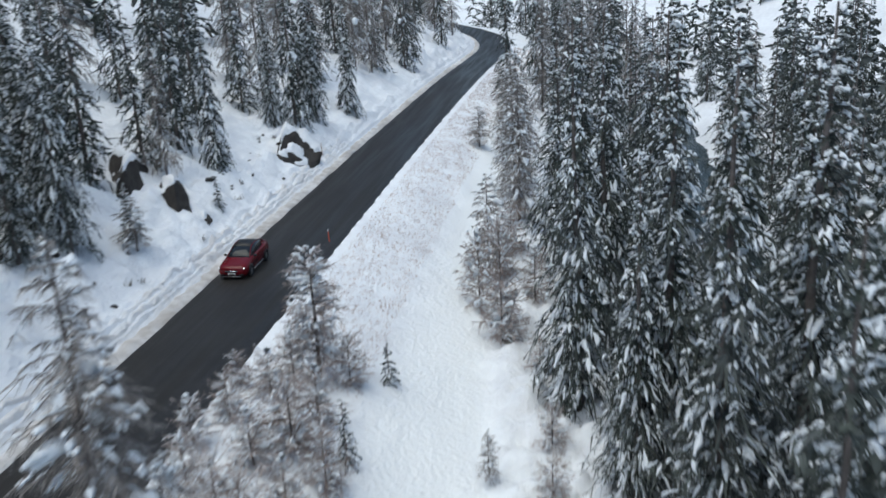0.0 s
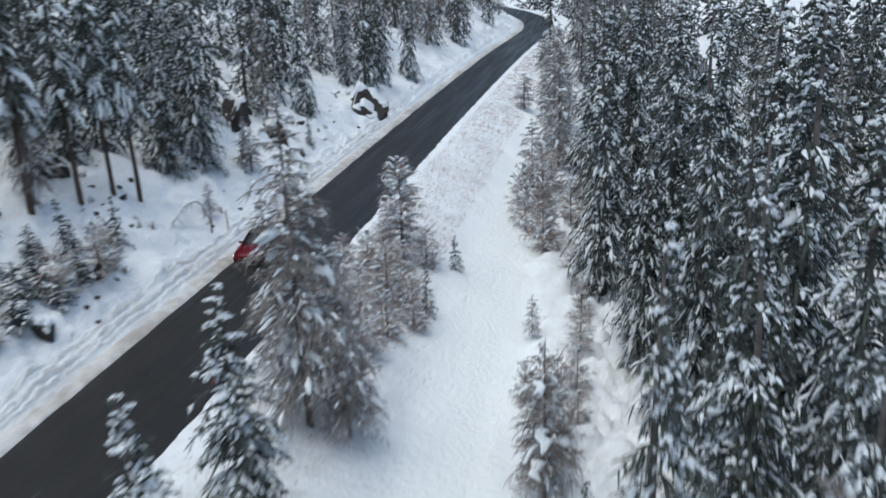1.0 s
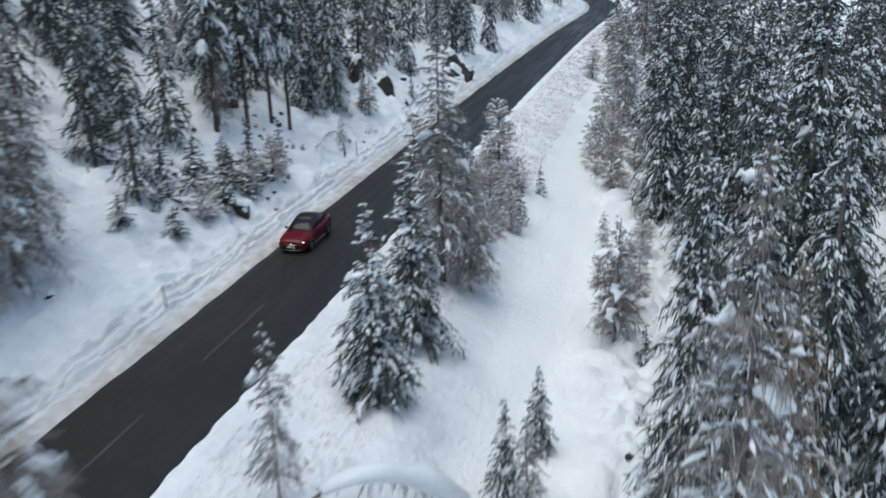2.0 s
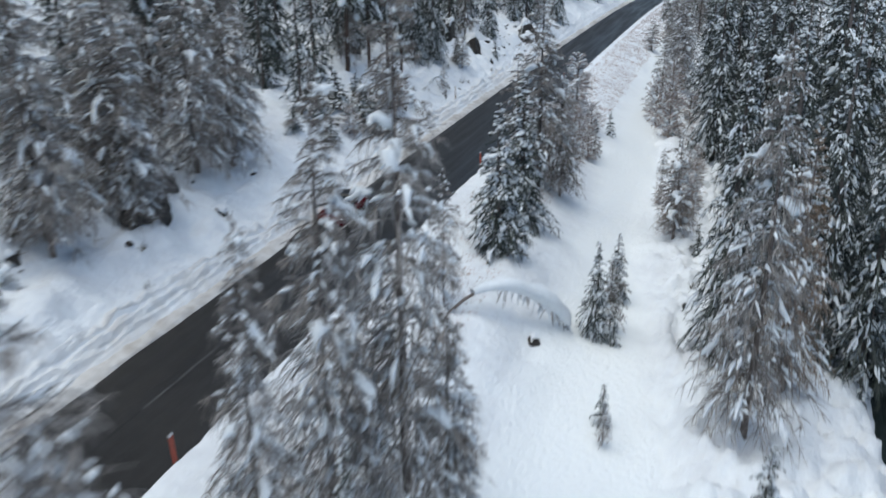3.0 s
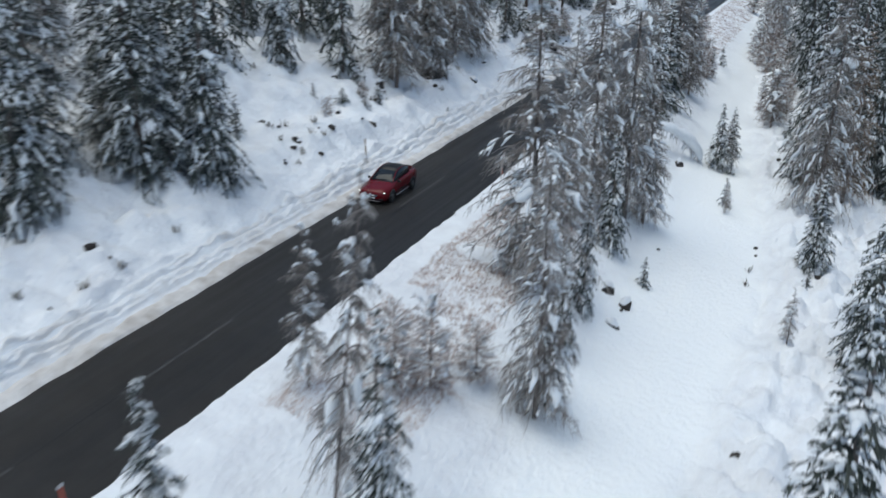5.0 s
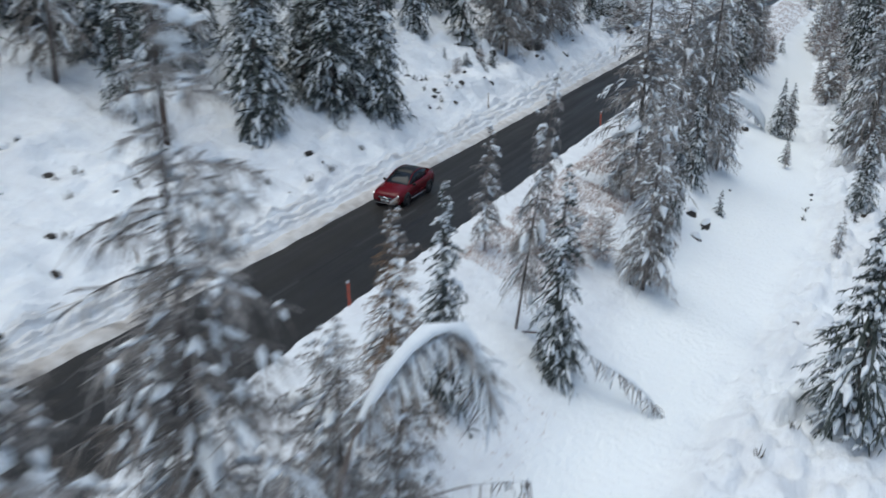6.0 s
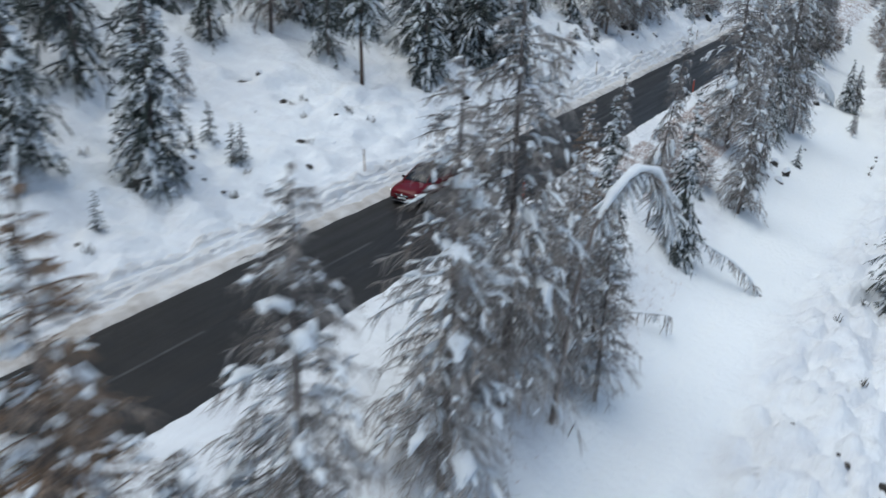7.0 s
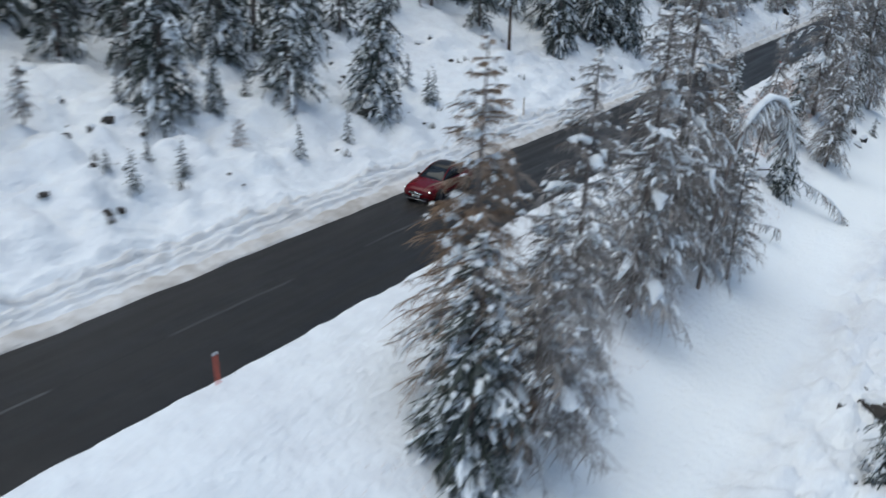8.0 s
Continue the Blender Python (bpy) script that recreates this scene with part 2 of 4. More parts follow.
seam = strip("road_seam", -0.035, 0.035, -180, 120, 1.0, 0.053, SEAM, 2, wobble=0.04)
tagged(seam, "dark joint along the middle of the asphalt", "road seam", kind="structure")


def berm_lift(f, x, y):
    arch = math.sin(math.pi * f) ** 0.7
    n = noise.noise((x * 0.9, y * 0.9, 4.0)) * 0.5 + noise.noise((x * 2.6, y * 2.6, 8.0)) * 0.35
    return arch * (0.17 + 0.24 * n) + 0.12 * (1 - f) - 0.03


left_berm = strip("slush_edge", -4.4, -3.2, -130, 250, 0.3, 0.02, SLUSH, 12, wobble=0.14, lift=berm_lift)


def ridge_lift(f, x, y):
    """Heaped plough snow split by cracks that run with the road."""
    s = -5.35 + 1.5 * f
    rim = math.sin(math.pi * f) ** 0.5
    crack = 0.0
    for k, at, wide in ((1.0, -4.50, 0.11), (5.0, -4.95, 0.08)):
        line = at + 0.16 * noise.noise((y * 0.45, k, 1.0)) + 0.09 * noise.noise((y * 1.9, k, 2.0))
        held = min(1.0, max(0.0, 0.75 + 1.3 * noise.noise((y * 0.3, k, 4.0))))
        crack = max(crack, held * (1 - abs(s - line) / wide))
    chunk = 0.06 * noise.noise((s * 2.4, y * 1.7, 3.0)) + 0.12 * abs(noise.noise((x * 4.2, y * 4.2, 5.0)))
    return ground_z(x, y) - float(road_z(y)) - 0.03 + rim * (0.17 + chunk - 0.22 * max(0.0, crack))


ridge = strip("snow_ridge", -5.35, -3.85, -118, 95, 0.16, 0.0, DIRTY_SNOW, 30, wobble=0.1, lift=ridge_lift)
tagged(ridge, "cracked ridge of ploughed snow beside the road", "snow bank", kind="structure")
tagged(left_berm, "brownish ploughed slush along the road edge", "slush", kind="structure")

def build_stream():
    verts, ys = [], list(np.arange(-200, 320, 4.0))
    for y in ys:
        for j in range(5):
            verts.append((float(centre(y)) + (31.0 + 1.8 * j) / 0.986, y, STREAM_Z + float(road_z(y)) + 0.0))
    ob = mesh_object("water", verts, grid_faces(len(ys), 5), WATER)
    tagged(ob, "dark mountain stream between snowy banks", "water", kind="structure")


build_stream()


# ---------------------------------------------------------------- trees
def tube(P, R, sides, closed_top=True):
    """A tapered tube along points P with radii R."""
    P = np.asarray(P, float)
    T = np.gradient(P, axis=0)
    T /= np.linalg.norm(T, axis=1)[:, None] + 1e-9
    A = np.cross(T, (0.31, 0.95, 0.05))
    A /= np.linalg.norm(A, axis=1)[:, None]
    B = np.cross(T, A)
    ang = np.linspace(0, 2 * np.pi, sides, endpoint=False)
    ring = P[:, None] + np.asarray(R)[:, None, None] * (np.cos(ang)[None, :, None] * A[:, None] + np.sin(ang)[None, :, None] * B[:, None])
    v = ring.reshape(-1, 3)
    f = []
    for i in range(len(P) - 1):
        for j in range(sides):
            k = (j + 1) % sides
            f.append((i * sides + j, i * sides + k, (i + 1) * sides + k, (i + 1) * sides + j))
    return v, f


class Bag:
    """Collects vertices and faces of many small pieces."""

    def __init__(self):
        self.v, self.f, self.n = [], [], 0

    def add(self, v, f):
        v = np.asarray(v, float).reshape(-1, 3)
        f = np.asarray(f)
        self.v.append(v)
        self.f.append(f + self.n)
        self.n += len(v)

    def lists(self):
        verts = np.concatenate(self.v)
        faces = []
        for f in self.f:
            faces += f.tolist()
        return verts, faces


def ribbons(bag, P, W, hang):
    """Flat tapering sprays along each of the n lines P (n, K, 3), and a spray that hangs below them."""
    n, K, _ = P.shape
    T = np.gradient(P, axis=1)
    T /= np.linalg.norm(T, axis=2)[..., None] + 1e-9
    side = np.cross(T, (0, 0, 1.0))
    side /= np.linalg.norm(side, axis=2)[..., None] + 1e-6
    taper = np.array([0.55, 1.0, 0.95, 0.7, 0.25, 0.1])[: K] if K > 4 else np.array([0.6, 1.0, 0.8, 0.12])[: K]
    w = W[:, None, None] * taper[None, :, None]
    base = (np.arange(n) * 2 * K)[:, None, None]
    quad = np.array([(2 * k, 2 * k + 1, 2 * k + 3, 2 * k + 2) for k in range(K - 1)])[None]
    flat = np.stack([P - side * w, P + side * w], 2).reshape(n, -1, 3)
    bag.add(flat, (base + quad).reshape(-1, 4))
    low = np.stack([P + (0, 0, 0.02), P - np.array((0, 0, 1.0)) * w * hang + side * w * 0.4], 2).reshape(n, -1, 3)
    bag.add(low, (base + quad).reshape(-1, 4))


def clumps(bag, P, W, rng, sides=5, flat=0.65, lift=0.5):
    """Puffy snow lying along each of the n lines."""
    n, K, _ = P.shape
    T = np.gradient(P, axis=1)
    T /= np.linalg.norm(T, axis=2)[..., None] + 1e-9
    side = np.cross(T, (0, 0, 1.0))
    side /= np.linalg.norm(side, axis=2)[..., None] + 1e-6
    up = np.cross(side, T)
    t = np.linspace(0.02, 0.98, K)
    shape = np.sin(np.pi * t) ** 0.4
    w = W[:, None] * shape[None] * rng.uniform(0.65, 1.3, (n, K))
    ang = np.linspace(0, 2 * np.pi, sides, endpoint=False) + 0.3
    mid = P + np.array((0, 0, 1.0)) * (w * lift)[..., None]
    w = w[:, :, None] * rng.uniform(0.82, 1.2, (n, K, sides))
    ring = mid[:, :, None] + w[..., None] * (np.cos(ang)[None, None, :, None] * side[:, :, None] + flat * np.sin(ang)[None, None, :, None] * up[:, :, None])
    base = (np.arange(n) * K * sides)[:, None, None]
    quad = np.array([(k * sides + j, k * sides + (j + 1) % sides, (k + 1) * sides + (j + 1) % sides, (k + 1) * sides + j) for k in range(K - 1) for j in range(sides)])[None]
    bag.add(ring.reshape(n, -1, 3), (base + quad).reshape(-1, 4))


def along(P, at):
    """Points at the fractions at of the lines P (n, K, 3)."""
    n, K, _ = P.shape
    x = np.clip(at, 0, 0.999) * (K - 1)
    seg = np.minimum(x.astype(int), K - 2)
    f = (x - seg)[:, None]
    i = np.arange(n)
    return P[i, seg] * (1 - f) + P[i, seg + 1] * f


def unit(v):
    return v / (np.linalg.norm(v, axis=-1)[..., None] + 1e-9)


def conifer_parts(h, r, seed, levels, per, comb=14, lumpy=2, snow=0.6, sprig=0.45, width=0.06, droop=0.5, low=0.06, lift=0.25, hang=0.55,
                  puff=0.17, shape=0.85, sides=5, dust=0.2, stem=0.05, bare=0.0, run=1.0, twigs=0, spray=0.06, load=0.6, heaps=0):
    """Crown and snow of a conifer of height h and radius r: limbs, side twigs with their sprays, and the snow that lies along them."""
    rng = np.random.default_rng(seed)
    green, white = Bag(), Bag()
    K = 5
    t = np.linspace(0, 1, K)
    zs, az, length, rel = [], [], [], []
    gap = h / levels
    for i in range(levels):
        f = i / (levels - 1)
        z = h * (low + (0.985 - low) * f ** 0.95)
        count = max(3, int(round(per * (1.0 - 0.6 * f))))
        season = rng.uniform(0.78, 1.1)
        for j in range(count):
            if rng.random() < bare:
                continue
            zs.append(z + rng.normal(0, 0.4 * gap))
            az.append(2 * np.pi * (j / count) + rng.uniform(0, 2.2) + i * 2.4)
            full = r * (1 - f) ** shape * (0.55 + 0.45 * min(1, (f + 0.1) / 0.2)) + 0.18
            length.append(full * season * rng.uniform(0.6, 1.12))
            rel.append(f)
    zs, az, length, rel = map(np.array, (zs, az, length, rel))
    n = len(zs)
    up = np.array((0, 0, 1.0))
    out = np.stack([np.cos(az), np.sin(az), np.zeros(n)], 1)
    across = np.stack([-np.sin(az), np.cos(az), np.zeros(n)], 1)
    rise = lift * (0.2 + 1.2 * rel) + rng.normal(0, 0.08, n)
    fall = droop * (1.25 - 0.7 * rel) * rng.uniform(0.7, 1.3, n)
    P = out[:, None] * (length[:, None] * t * (1 - 0.10 * t))[..., None]
    P += across[:, None] * (rng.normal(0, 0.12, n)[:, None] * length[:, None] * t ** 2)[..., None]
    P[:, :, 2] = zs[:, None] + length[:, None] * (rise[:, None] * t - fall[:, None] * t ** 1.7)
    ribbons(green, P, np.full(n, stem), 1.0)
    heading = unit(P[:, -1] - P[:, 1])
    patch = np.clip(0.5 + 0.5 * np.sin(2 * az + 1.9 * zs) + 0.5 * np.sin(3.1 * zs - az + seed), 0.05, 1.4)
    for i in range(twigs):
        at = rng.uniform(0.12, 0.99, n)
        A = along(P, at)
        turn = rng.choice([-1.0, 1.0], n) * rng.uniform(0.2, 1.1, n)
        d = unit(heading * rng.uniform(0.15, 1.0, n)[:, None] + across * turn[:, None] + up * rng.normal(0, 0.28, n)[:, None])
        L = (np.clip(length, 0.3, 3.0) * (0.18 + 0.28 * (1 - at)) * rng.uniform(0.5, 1.4, n))[:, None, None]
        steps = np.array([0, 0.35, 0.7, 1.0])[None, :, None]
        sag = np.array([0, 0.10, 0.42, 1.0])[None, :, None] * rng.uniform(0.1, 1.2, n)[:, None, None] * hang
        Q = A[:, None] + d[:, None] * L * steps - up * L * sag
        ribbons(green, Q, spray * rng.uniform(0.5, 1.3, n), 1.4)
        keep = rng.random(n) < load * patch
        m = int(keep.sum())
        a0 = rng.uniform(0.0, 0.4, m)
        span = rng.uniform(0.25, 0.6, m)
        lump = np.stack([along(Q[keep], a0 + span * k) for k in (0, 0.5, 1.0)], 1)
        clumps(white, lump + up * 0.01, puff * rng.uniform(0.25, 0.85, m), rng, sides, 0.8, 0.45)
    quad = np.array([(0, 1, 3, 2)])
    for i in range(comb):
        at = rng.uniform(0.12, 1.0, n) ** 0.8
        A = along(P, at)
        d = unit(out * rng.uniform(0.1, 0.9, n)[:, None] + across * rng.uniform(-1, 1, n)[:, None] - up * rng.uniform(0.0, 2 * hang, n)[:, None])
        L = (sprig * rng.uniform(0.5, 1.3, n) * np.clip(length / 1.3, 0.35, 1.25))[:, None]
        side = unit(np.cross(d, rng.normal(0, 1, (n, 3)))) * width * rng.uniform(0.6, 1.4, n)[:, None]
        B = A + d * L
        V = np.stack([A - side * 0.8, A + side * 0.8, B - side * 0.35, B + side * 0.35], 1)
        green.add(V, (np.arange(n)[:, None, None] * 4 + quad[None]).reshape(-1, 4))
        keep = rng.random(n) < dust
        if keep.any():
            Q = np.stack([A, A + d * L * 0.5, A + d * L * 0.95], 1)[keep]
            clumps(white, Q, puff * rng.uniform(0.25, 0.6, keep.sum()), rng, 4, 0.8, 0.4)
    for i in range(lumpy):
        keep = rng.random(n) < snow * (0.45 + 0.6 * patch)
        m = int(keep.sum())
        span = rng.uniform(0.3, 0.7, m) * run
        a0 = rng.uniform(0.12, 0.97, m) * (1 - span)
        off = across[keep] * (rng.normal(0, 0.10, m) * np.clip(length[keep], 0.4, 1.6))[:, None]
        Q = np.stack([along(P[keep], a0 + span * k) + off * (0.6 + 0.4 * k) for k in ((0, 0.35, 0.7, 1.0) if run > 0.6 else (0, 0.5, 1.0))], 1)
        Q += rng.normal(0, 0.03, Q.shape)
        clumps(white, Q, puff * rng.uniform(0.5, 1.1, m) * np.clip(0.55 + 0.3 * length[keep], 0.5, 1.2), rng, sides, 0.62, 0.5)
    if heaps:
        pick = rng.choice(n, heaps, replace=False)
        span = rng.uniform(0.35, 0.6, heaps)
        a0 = rng.uniform(0.2, 0.9, heaps) * (1 - span)
        Q = np.stack([along(P[pick], a0 + span * k) for k in (0, 0.25, 0.5, 0.75, 1.0)], 1) + rng.normal(0, 0.04, (heaps, 5, 3))
        Q += rng.normal(0, 0.07, Q.shape)
        clumps(white, Q, puff * rng.uniform(0.9, 2.2, heaps), rng, 7, 0.7, 0.4)
        clumps(white, Q[:, 1:4] + rng.normal(0, 0.16, (heaps, 1, 3)), puff * rng.uniform(0.7, 1.4, heaps), rng, 6, 0.8, 0.4)
    return green, white


def trunk_mesh(h, r0, sides, seed, bend=0.0):
    rng = np.random.default_rng(seed)
    z = np.linspace(-0.5, h * 0.99, 9)
    wig = np.cumsum(rng.normal(0, 0.02 * h / 9, (9, 2)), 0)
    P = np.stack([wig[:, 0] + bend * (z / h) ** 2, wig[:, 1], z], 1)
    return tube(P, r0 * (1 - 0.94 * np.clip(z / h, 0, 1)) + 0.01, sides)


PROTOS = {}
# kind: built height, radius, levels, limbs a level, trunk radius and side count, options
KINDS = {
    "spruce": (20.0, 3.1, 40, 9, 0.24, 7, dict(comb=12, lumpy=4, snow=0.62, sprig=0.42, width=0.028, puff=0.112, dust=0.0, sides=4, droop=0.95, lift=0.16, hang=0.85, shape=0.95, run=0.45, twigs=8, spray=0.036, load=0.95, heaps=4)),
    "young": (10.0, 2.0, 26, 8, 0.13, 7, dict(comb=12, lumpy=4, snow=0.7, sprig=0.34, width=0.026, puff=0.115, dust=0.0, run=0.45, sides=4, droop=0.9, lift=0.18, hang=0.85, shape=0.9, twigs=8, spray=0.034, load=0.95, heaps=5)),
    "wood": (16.0, 2.7, 21, 6, 0.18, 5, dict(comb=7, lumpy=3, snow=0.66, sprig=0.6, width=0.075, puff=0.145, dust=0.0, run=0.5, sides=3, droop=0.9, lift=0.16, hang=0.85, shape=0.92, twigs=4, spray=0.075, load=0.85, heaps=2)),
    "pine": (16.0, 2.5, 18, 8, 0.20, 7, dict(comb=8, lumpy=2, snow=0.66, sprig=0.55, width=0.05, puff=0.2, low=0.36, shape=0.6, sides=4, dust=0.0, droop=0.8, hang=0.8, twigs=5, spray=0.07, load=0.45, heaps=5)),
    "larch": (15.0, 3.1, 34, 8, 0.15, 7, dict(comb=14, lumpy=3, run=0.5, snow=0.38, sprig=0.5, width=0.016, puff=0.12, sides=4, droop=0.6, hang=1.0, low=0.12, lift=0.24, shape=0.66, stem=0.022, dust=0.0, bare=0.10, twigs=11, spray=0.02, load=0.3, heaps=16)),
    "grey": (14.0, 2.5, 22, 7, 0.15, 6, dict(comb=8, lumpy=1, snow=0.4, sprig=0.6, width=0.03, puff=0.15, sides=3, droop=0.7, hang=0.95, low=0.14, lift=0.22, shape=0.75, stem=0.035, dust=0.0, twigs=6, spray=0.035, load=0.3, heaps=4)),
    "thin": (7.0, 1.7, 17, 7, 0.08, 6, dict(comb=14, lumpy=1, snow=0.45, sprig=0.36, width=0.012, puff=0.12, sides=4, droop=0.5, hang=0.8, low=0.20, lift=0.3, shape=0.5, stem=0.018, dust=0.0, twigs=9, spray=0.017, load=0.22, heaps=7)),
    "birch": (7.0, 2.3, 18, 9, 0.12, 7, dict(comb=22, lumpy=2, snow=0.45, sprig=0.42, width=0.011, puff=0.14, droop=0.25, hang=0.5, low=0.16, lift=0.45, shape=0.36, stem=0.022, dust=0.03, twigs=10, spray=0.014, load=0.2, heaps=10)),
    "rusty": (15.0, 2.8, 34, 9, 0.15, 7, dict(comb=18, lumpy=3, snow=0.38, sprig=0.42, width=0.016, puff=0.14, sides=4, droop=0.55, hang=0.9, low=0.12, lift=0.26, shape=0.7, stem=0.024, dust=0.0, bare=0.08, run=0.5, twigs=10, spray=0.019, load=0.2, heaps=16)),
    "sapling": (3.0, 0.85, 12, 7, 0.05, 6, dict(comb=10, lumpy=2, snow=0.5, sprig=0.28, width=0.045, puff=0.11, sides=4, droop=0.5, low=0.04, dust=0.1)),
    "shrub": (4.0, 1.9, 12, 9, 0.06, 6, dict(comb=14, lumpy=1, snow=0.5, sprig=0.36, width=0.011, puff=0.12, sides=4, droop=0.15, hang=0.4, low=0.02, lift=0.75, shape=0.4, stem=0.016, dust=0.03, twigs=8, spray=0.013, load=0.2, heaps=5)),
}


def make_proto(kind, seed):
    """The meshes of one kind of tree at its built height."""
    h, r, levels, per, r0, sides, opts = KINDS[kind]
    g, w = conifer_parts(h, r, seed, levels, per, **opts)
    mats = {"grey": FROST, "birch": TWIGS, "larch": FROST, "thin": FROST, "shrub": TWIGS, "rusty": RUST}.get(kind, NEEDLES)
    return trunk_mesh(h, r0, sides, seed), g.lists(), w.lists(), (mats, TREE_SNOW), RED_BARK if kind == "pine" else BARK


NAMES = {"spruce": "spruce_tree", "young": "spruce_tree", "birch": "birch_tree", "grey": "larch_tree", "thin": "larch_tree", "wood": "spruce_tree", "pine": "pine_tree", "larch": "larch_tree", "rusty": "larch_tree", "sapling": "spruce_sapling", "shrub": "shrub"}
LABELS = {
    "spruce": "tall dark spruce with thick snow on its drooping branches",
    "young": "slender young spruce with snow on every branch",
    "grey": "grey-brown larch lightly dusted with snow in the forest",
    "birch": "rounded leafless birch grey with frost and snow",
    "thin": "small bare larch with frosted twigs and snow lumps",
    "wood": "snow-laden spruce standing in the dense forest",
    "pine": "tall conifer with bare reddish trunk and snowy crown",
    "larch": "bare greyish larch with frosted twigs and snow clumps",
    "rusty": "larch with rusty brown needles and snow clumps",
    "sapling": "small young spruce half buried in snow",
    "shrub": "leafless frosted shrub covered with snow",
}


def plant(kind, x, y, h, spread=1.0, lean=(0, 0), variant=0):
    if kind == "spruce" and h < 14:
        kind = "young"
    if kind == "larch" and h < 9.5:
        kind = "thin"
    key = (kind, variant)
    k = h / KINDS[kind][0]
    wide = (0.45 + 0.55 * k) * spread if k > 0.7 else k * 1.15 * spread
    spin = (x * 37.1 + y * 91.7) % 360
    m = pose(x, y, ground_z(x, y), lean[0], lean[1], 0) @ pose(0, 0, 0, 0, 0, spin) @ Matrix.Diagonal((wide, wide, k, 1))
    if key in PROTOS:
        tree = copy_thing(PROTOS[key], m)
        tree.matrix_basis = m
        return tree
    t, g, w, mats, bark = make_proto(kind, 11 + 7 * variant + len(kind) * 13)
    root = new(NAMES[kind])
    tagged(root, LABELS[kind], "shrub" if kind == "shrub" else "tree", group="shrubs by the track" if kind == "shrub" else "snowy trees")
    mesh_object("trunk", t[0], t[1], bark, root)
    tagged(mesh_object("crown", g[0], g[1], mats[0], root, smooth=False), kind="stuff")
    tagged(mesh_object("snow", w[0], w[1], mats[1], root), kind="stuff")
    root.matrix_basis = m
    PROTOS[key] = root
    return root


# trees on the verge between the road and the track: kind, x, y, height, spread
VERGE_FAR = [
    ("birch", -6.8, 41.9, 6.9, 1.0), ("sapling", -3.3, 43.0, 2.5, 0.8), ("sapling", -4.9, 35.1, 3.2, 0.8), ("spruce", -10.4, 12.4, 10.0, 1.5),
    ("larch", -9.5, 20.4, 15.0, 1.2), ("larch", -7.8, 20.6, 9.6, 1.0), ("spruce", -11.4, 6.2, 9.5, 1.5), ("larch", -13.6, -2.6, 7.6, 0.7),
    ("spruce", -5.3, 1.7, 6.0, 1.1), ("spruce", -3.8, 7.4, 4.6, 1.2), ("sapling", -4.2, 1.2, 2.1, 0.8), ("larch", -11.5, 24.0, 9.0, 1.0),
]
VERGE_MID = [
    ("larch", -12.6, -19.5, 20.0, 1.0), ("larch", -14.7, -21.4, 16.8, 0.95), ("larch", -16.7, -34.5, 16.2, 1.28), ("spruce", -14.6, -38.7, 5.5, 0.9), ("larch", -17.7, -35.0, 4.1, 1.0),
    ("sapling", -14.9, -43.0, 5.3, 0.8), ("larch", -11.2, -18.2, 9.6, 1.0), ("spruce", -13.1, -25.5, 8.0, 0.8), ("larch", -23.4, -50.0, 7.0, 0.7),
    ("spruce", -14.0, -34.0, 7.0, 0.7), ("larch", -15.9, -25.2, 13.0, 0.75), ("shrub", -20.6, -47.5, 3.6, 0.9), ("shrub", -19.3, -46.6, 4.1, 0.9), ("shrub", -17.7, -44.7, 2.5, 1.0),
]
VERGE_NEAR = [
    ("spruce", -18.1, -57.3, 10.2, 0.95), ("spruce", -21.9, -63.2, 9.6, 1.0), ("rusty", -22.4, -67.6, 10.0, 0.9), ("larch", -15.0, -44.5, 12.3, 0.9), ("larch", -24.4, -77.9, 12.0, 0.8),
    ("larch", -22.7, -79.3, 19.5, 1.1), ("larch", -23.5, -84.3, 15.5, 1.25), ("larch", -22.4, -73.5, 8.5, 1.2), ("larch", -19.8, -74.5, 7.6, 1.2), ("larch", -24.6, -92.6, 14.4, 1.15), ("shrub", -23.7, -83.6, 3.3, 0.6),
    ("rusty", -26.9, -98.0, 14.4, 1.3), ("spruce", -26.2, -99.6, 9.0, 1.75), ("larch", -21.4, -74.8, 10.5, 1.0), ("larch", -24.4, -97.4, 10.6, 1.4),
    ("larch", -20.5, -72.0, 9.0, 1.0),
]
# between the track and the stream
BANK = [
    ("spruce", 2.0, 1.4, 20.0, 1.05), ("larch", 1.9, -6.8, 19.5, 1.0), ("spruce", 0.2, -19.0, 6.9, 1.1), ("sapling", -0.6, -22.3, 2.4, 0.8),
    ("thin", -2.8, -31.4, 3.4, 0.7), ("spruce", 8.0, 4.5, 21.0, 1.0), ("thin", -4.3, 3.1, 4.6, 0.8), ("larch", 0.9, 19.5, 8.2, 1.1),
    ("spruce", 7.0, 44.1, 21.5, 1.1), ("shrub", 3.5, 52.7, 8.0, 0.7), ("larch", 3.3, 62.5, 8.3, 1.2), ("larch", 4.8, 99.8, 4.6, 1.5),
    ("larch", 10.1, 137.8, 4.7, 1.4), ("shrub", 1.6, 23.5, 5.0, 0.8), ("shrub", 0.6, 28.4, 2.2, 0.8), ("spruce", 8.2, 35.0, 17.0, 1.0),
    ("spruce", -10.7, -88.6, 9.8, 1.1), ("spruce", -4.4, -53.5, 12.8, 1.45), ("spruce", 1.0, -32.8, 11.0, 1.25), ("shrub", 1.2, 20.5, 5.5, 0.8), ("shrub", 2.3, 57.0, 5.5, 0.9),
]
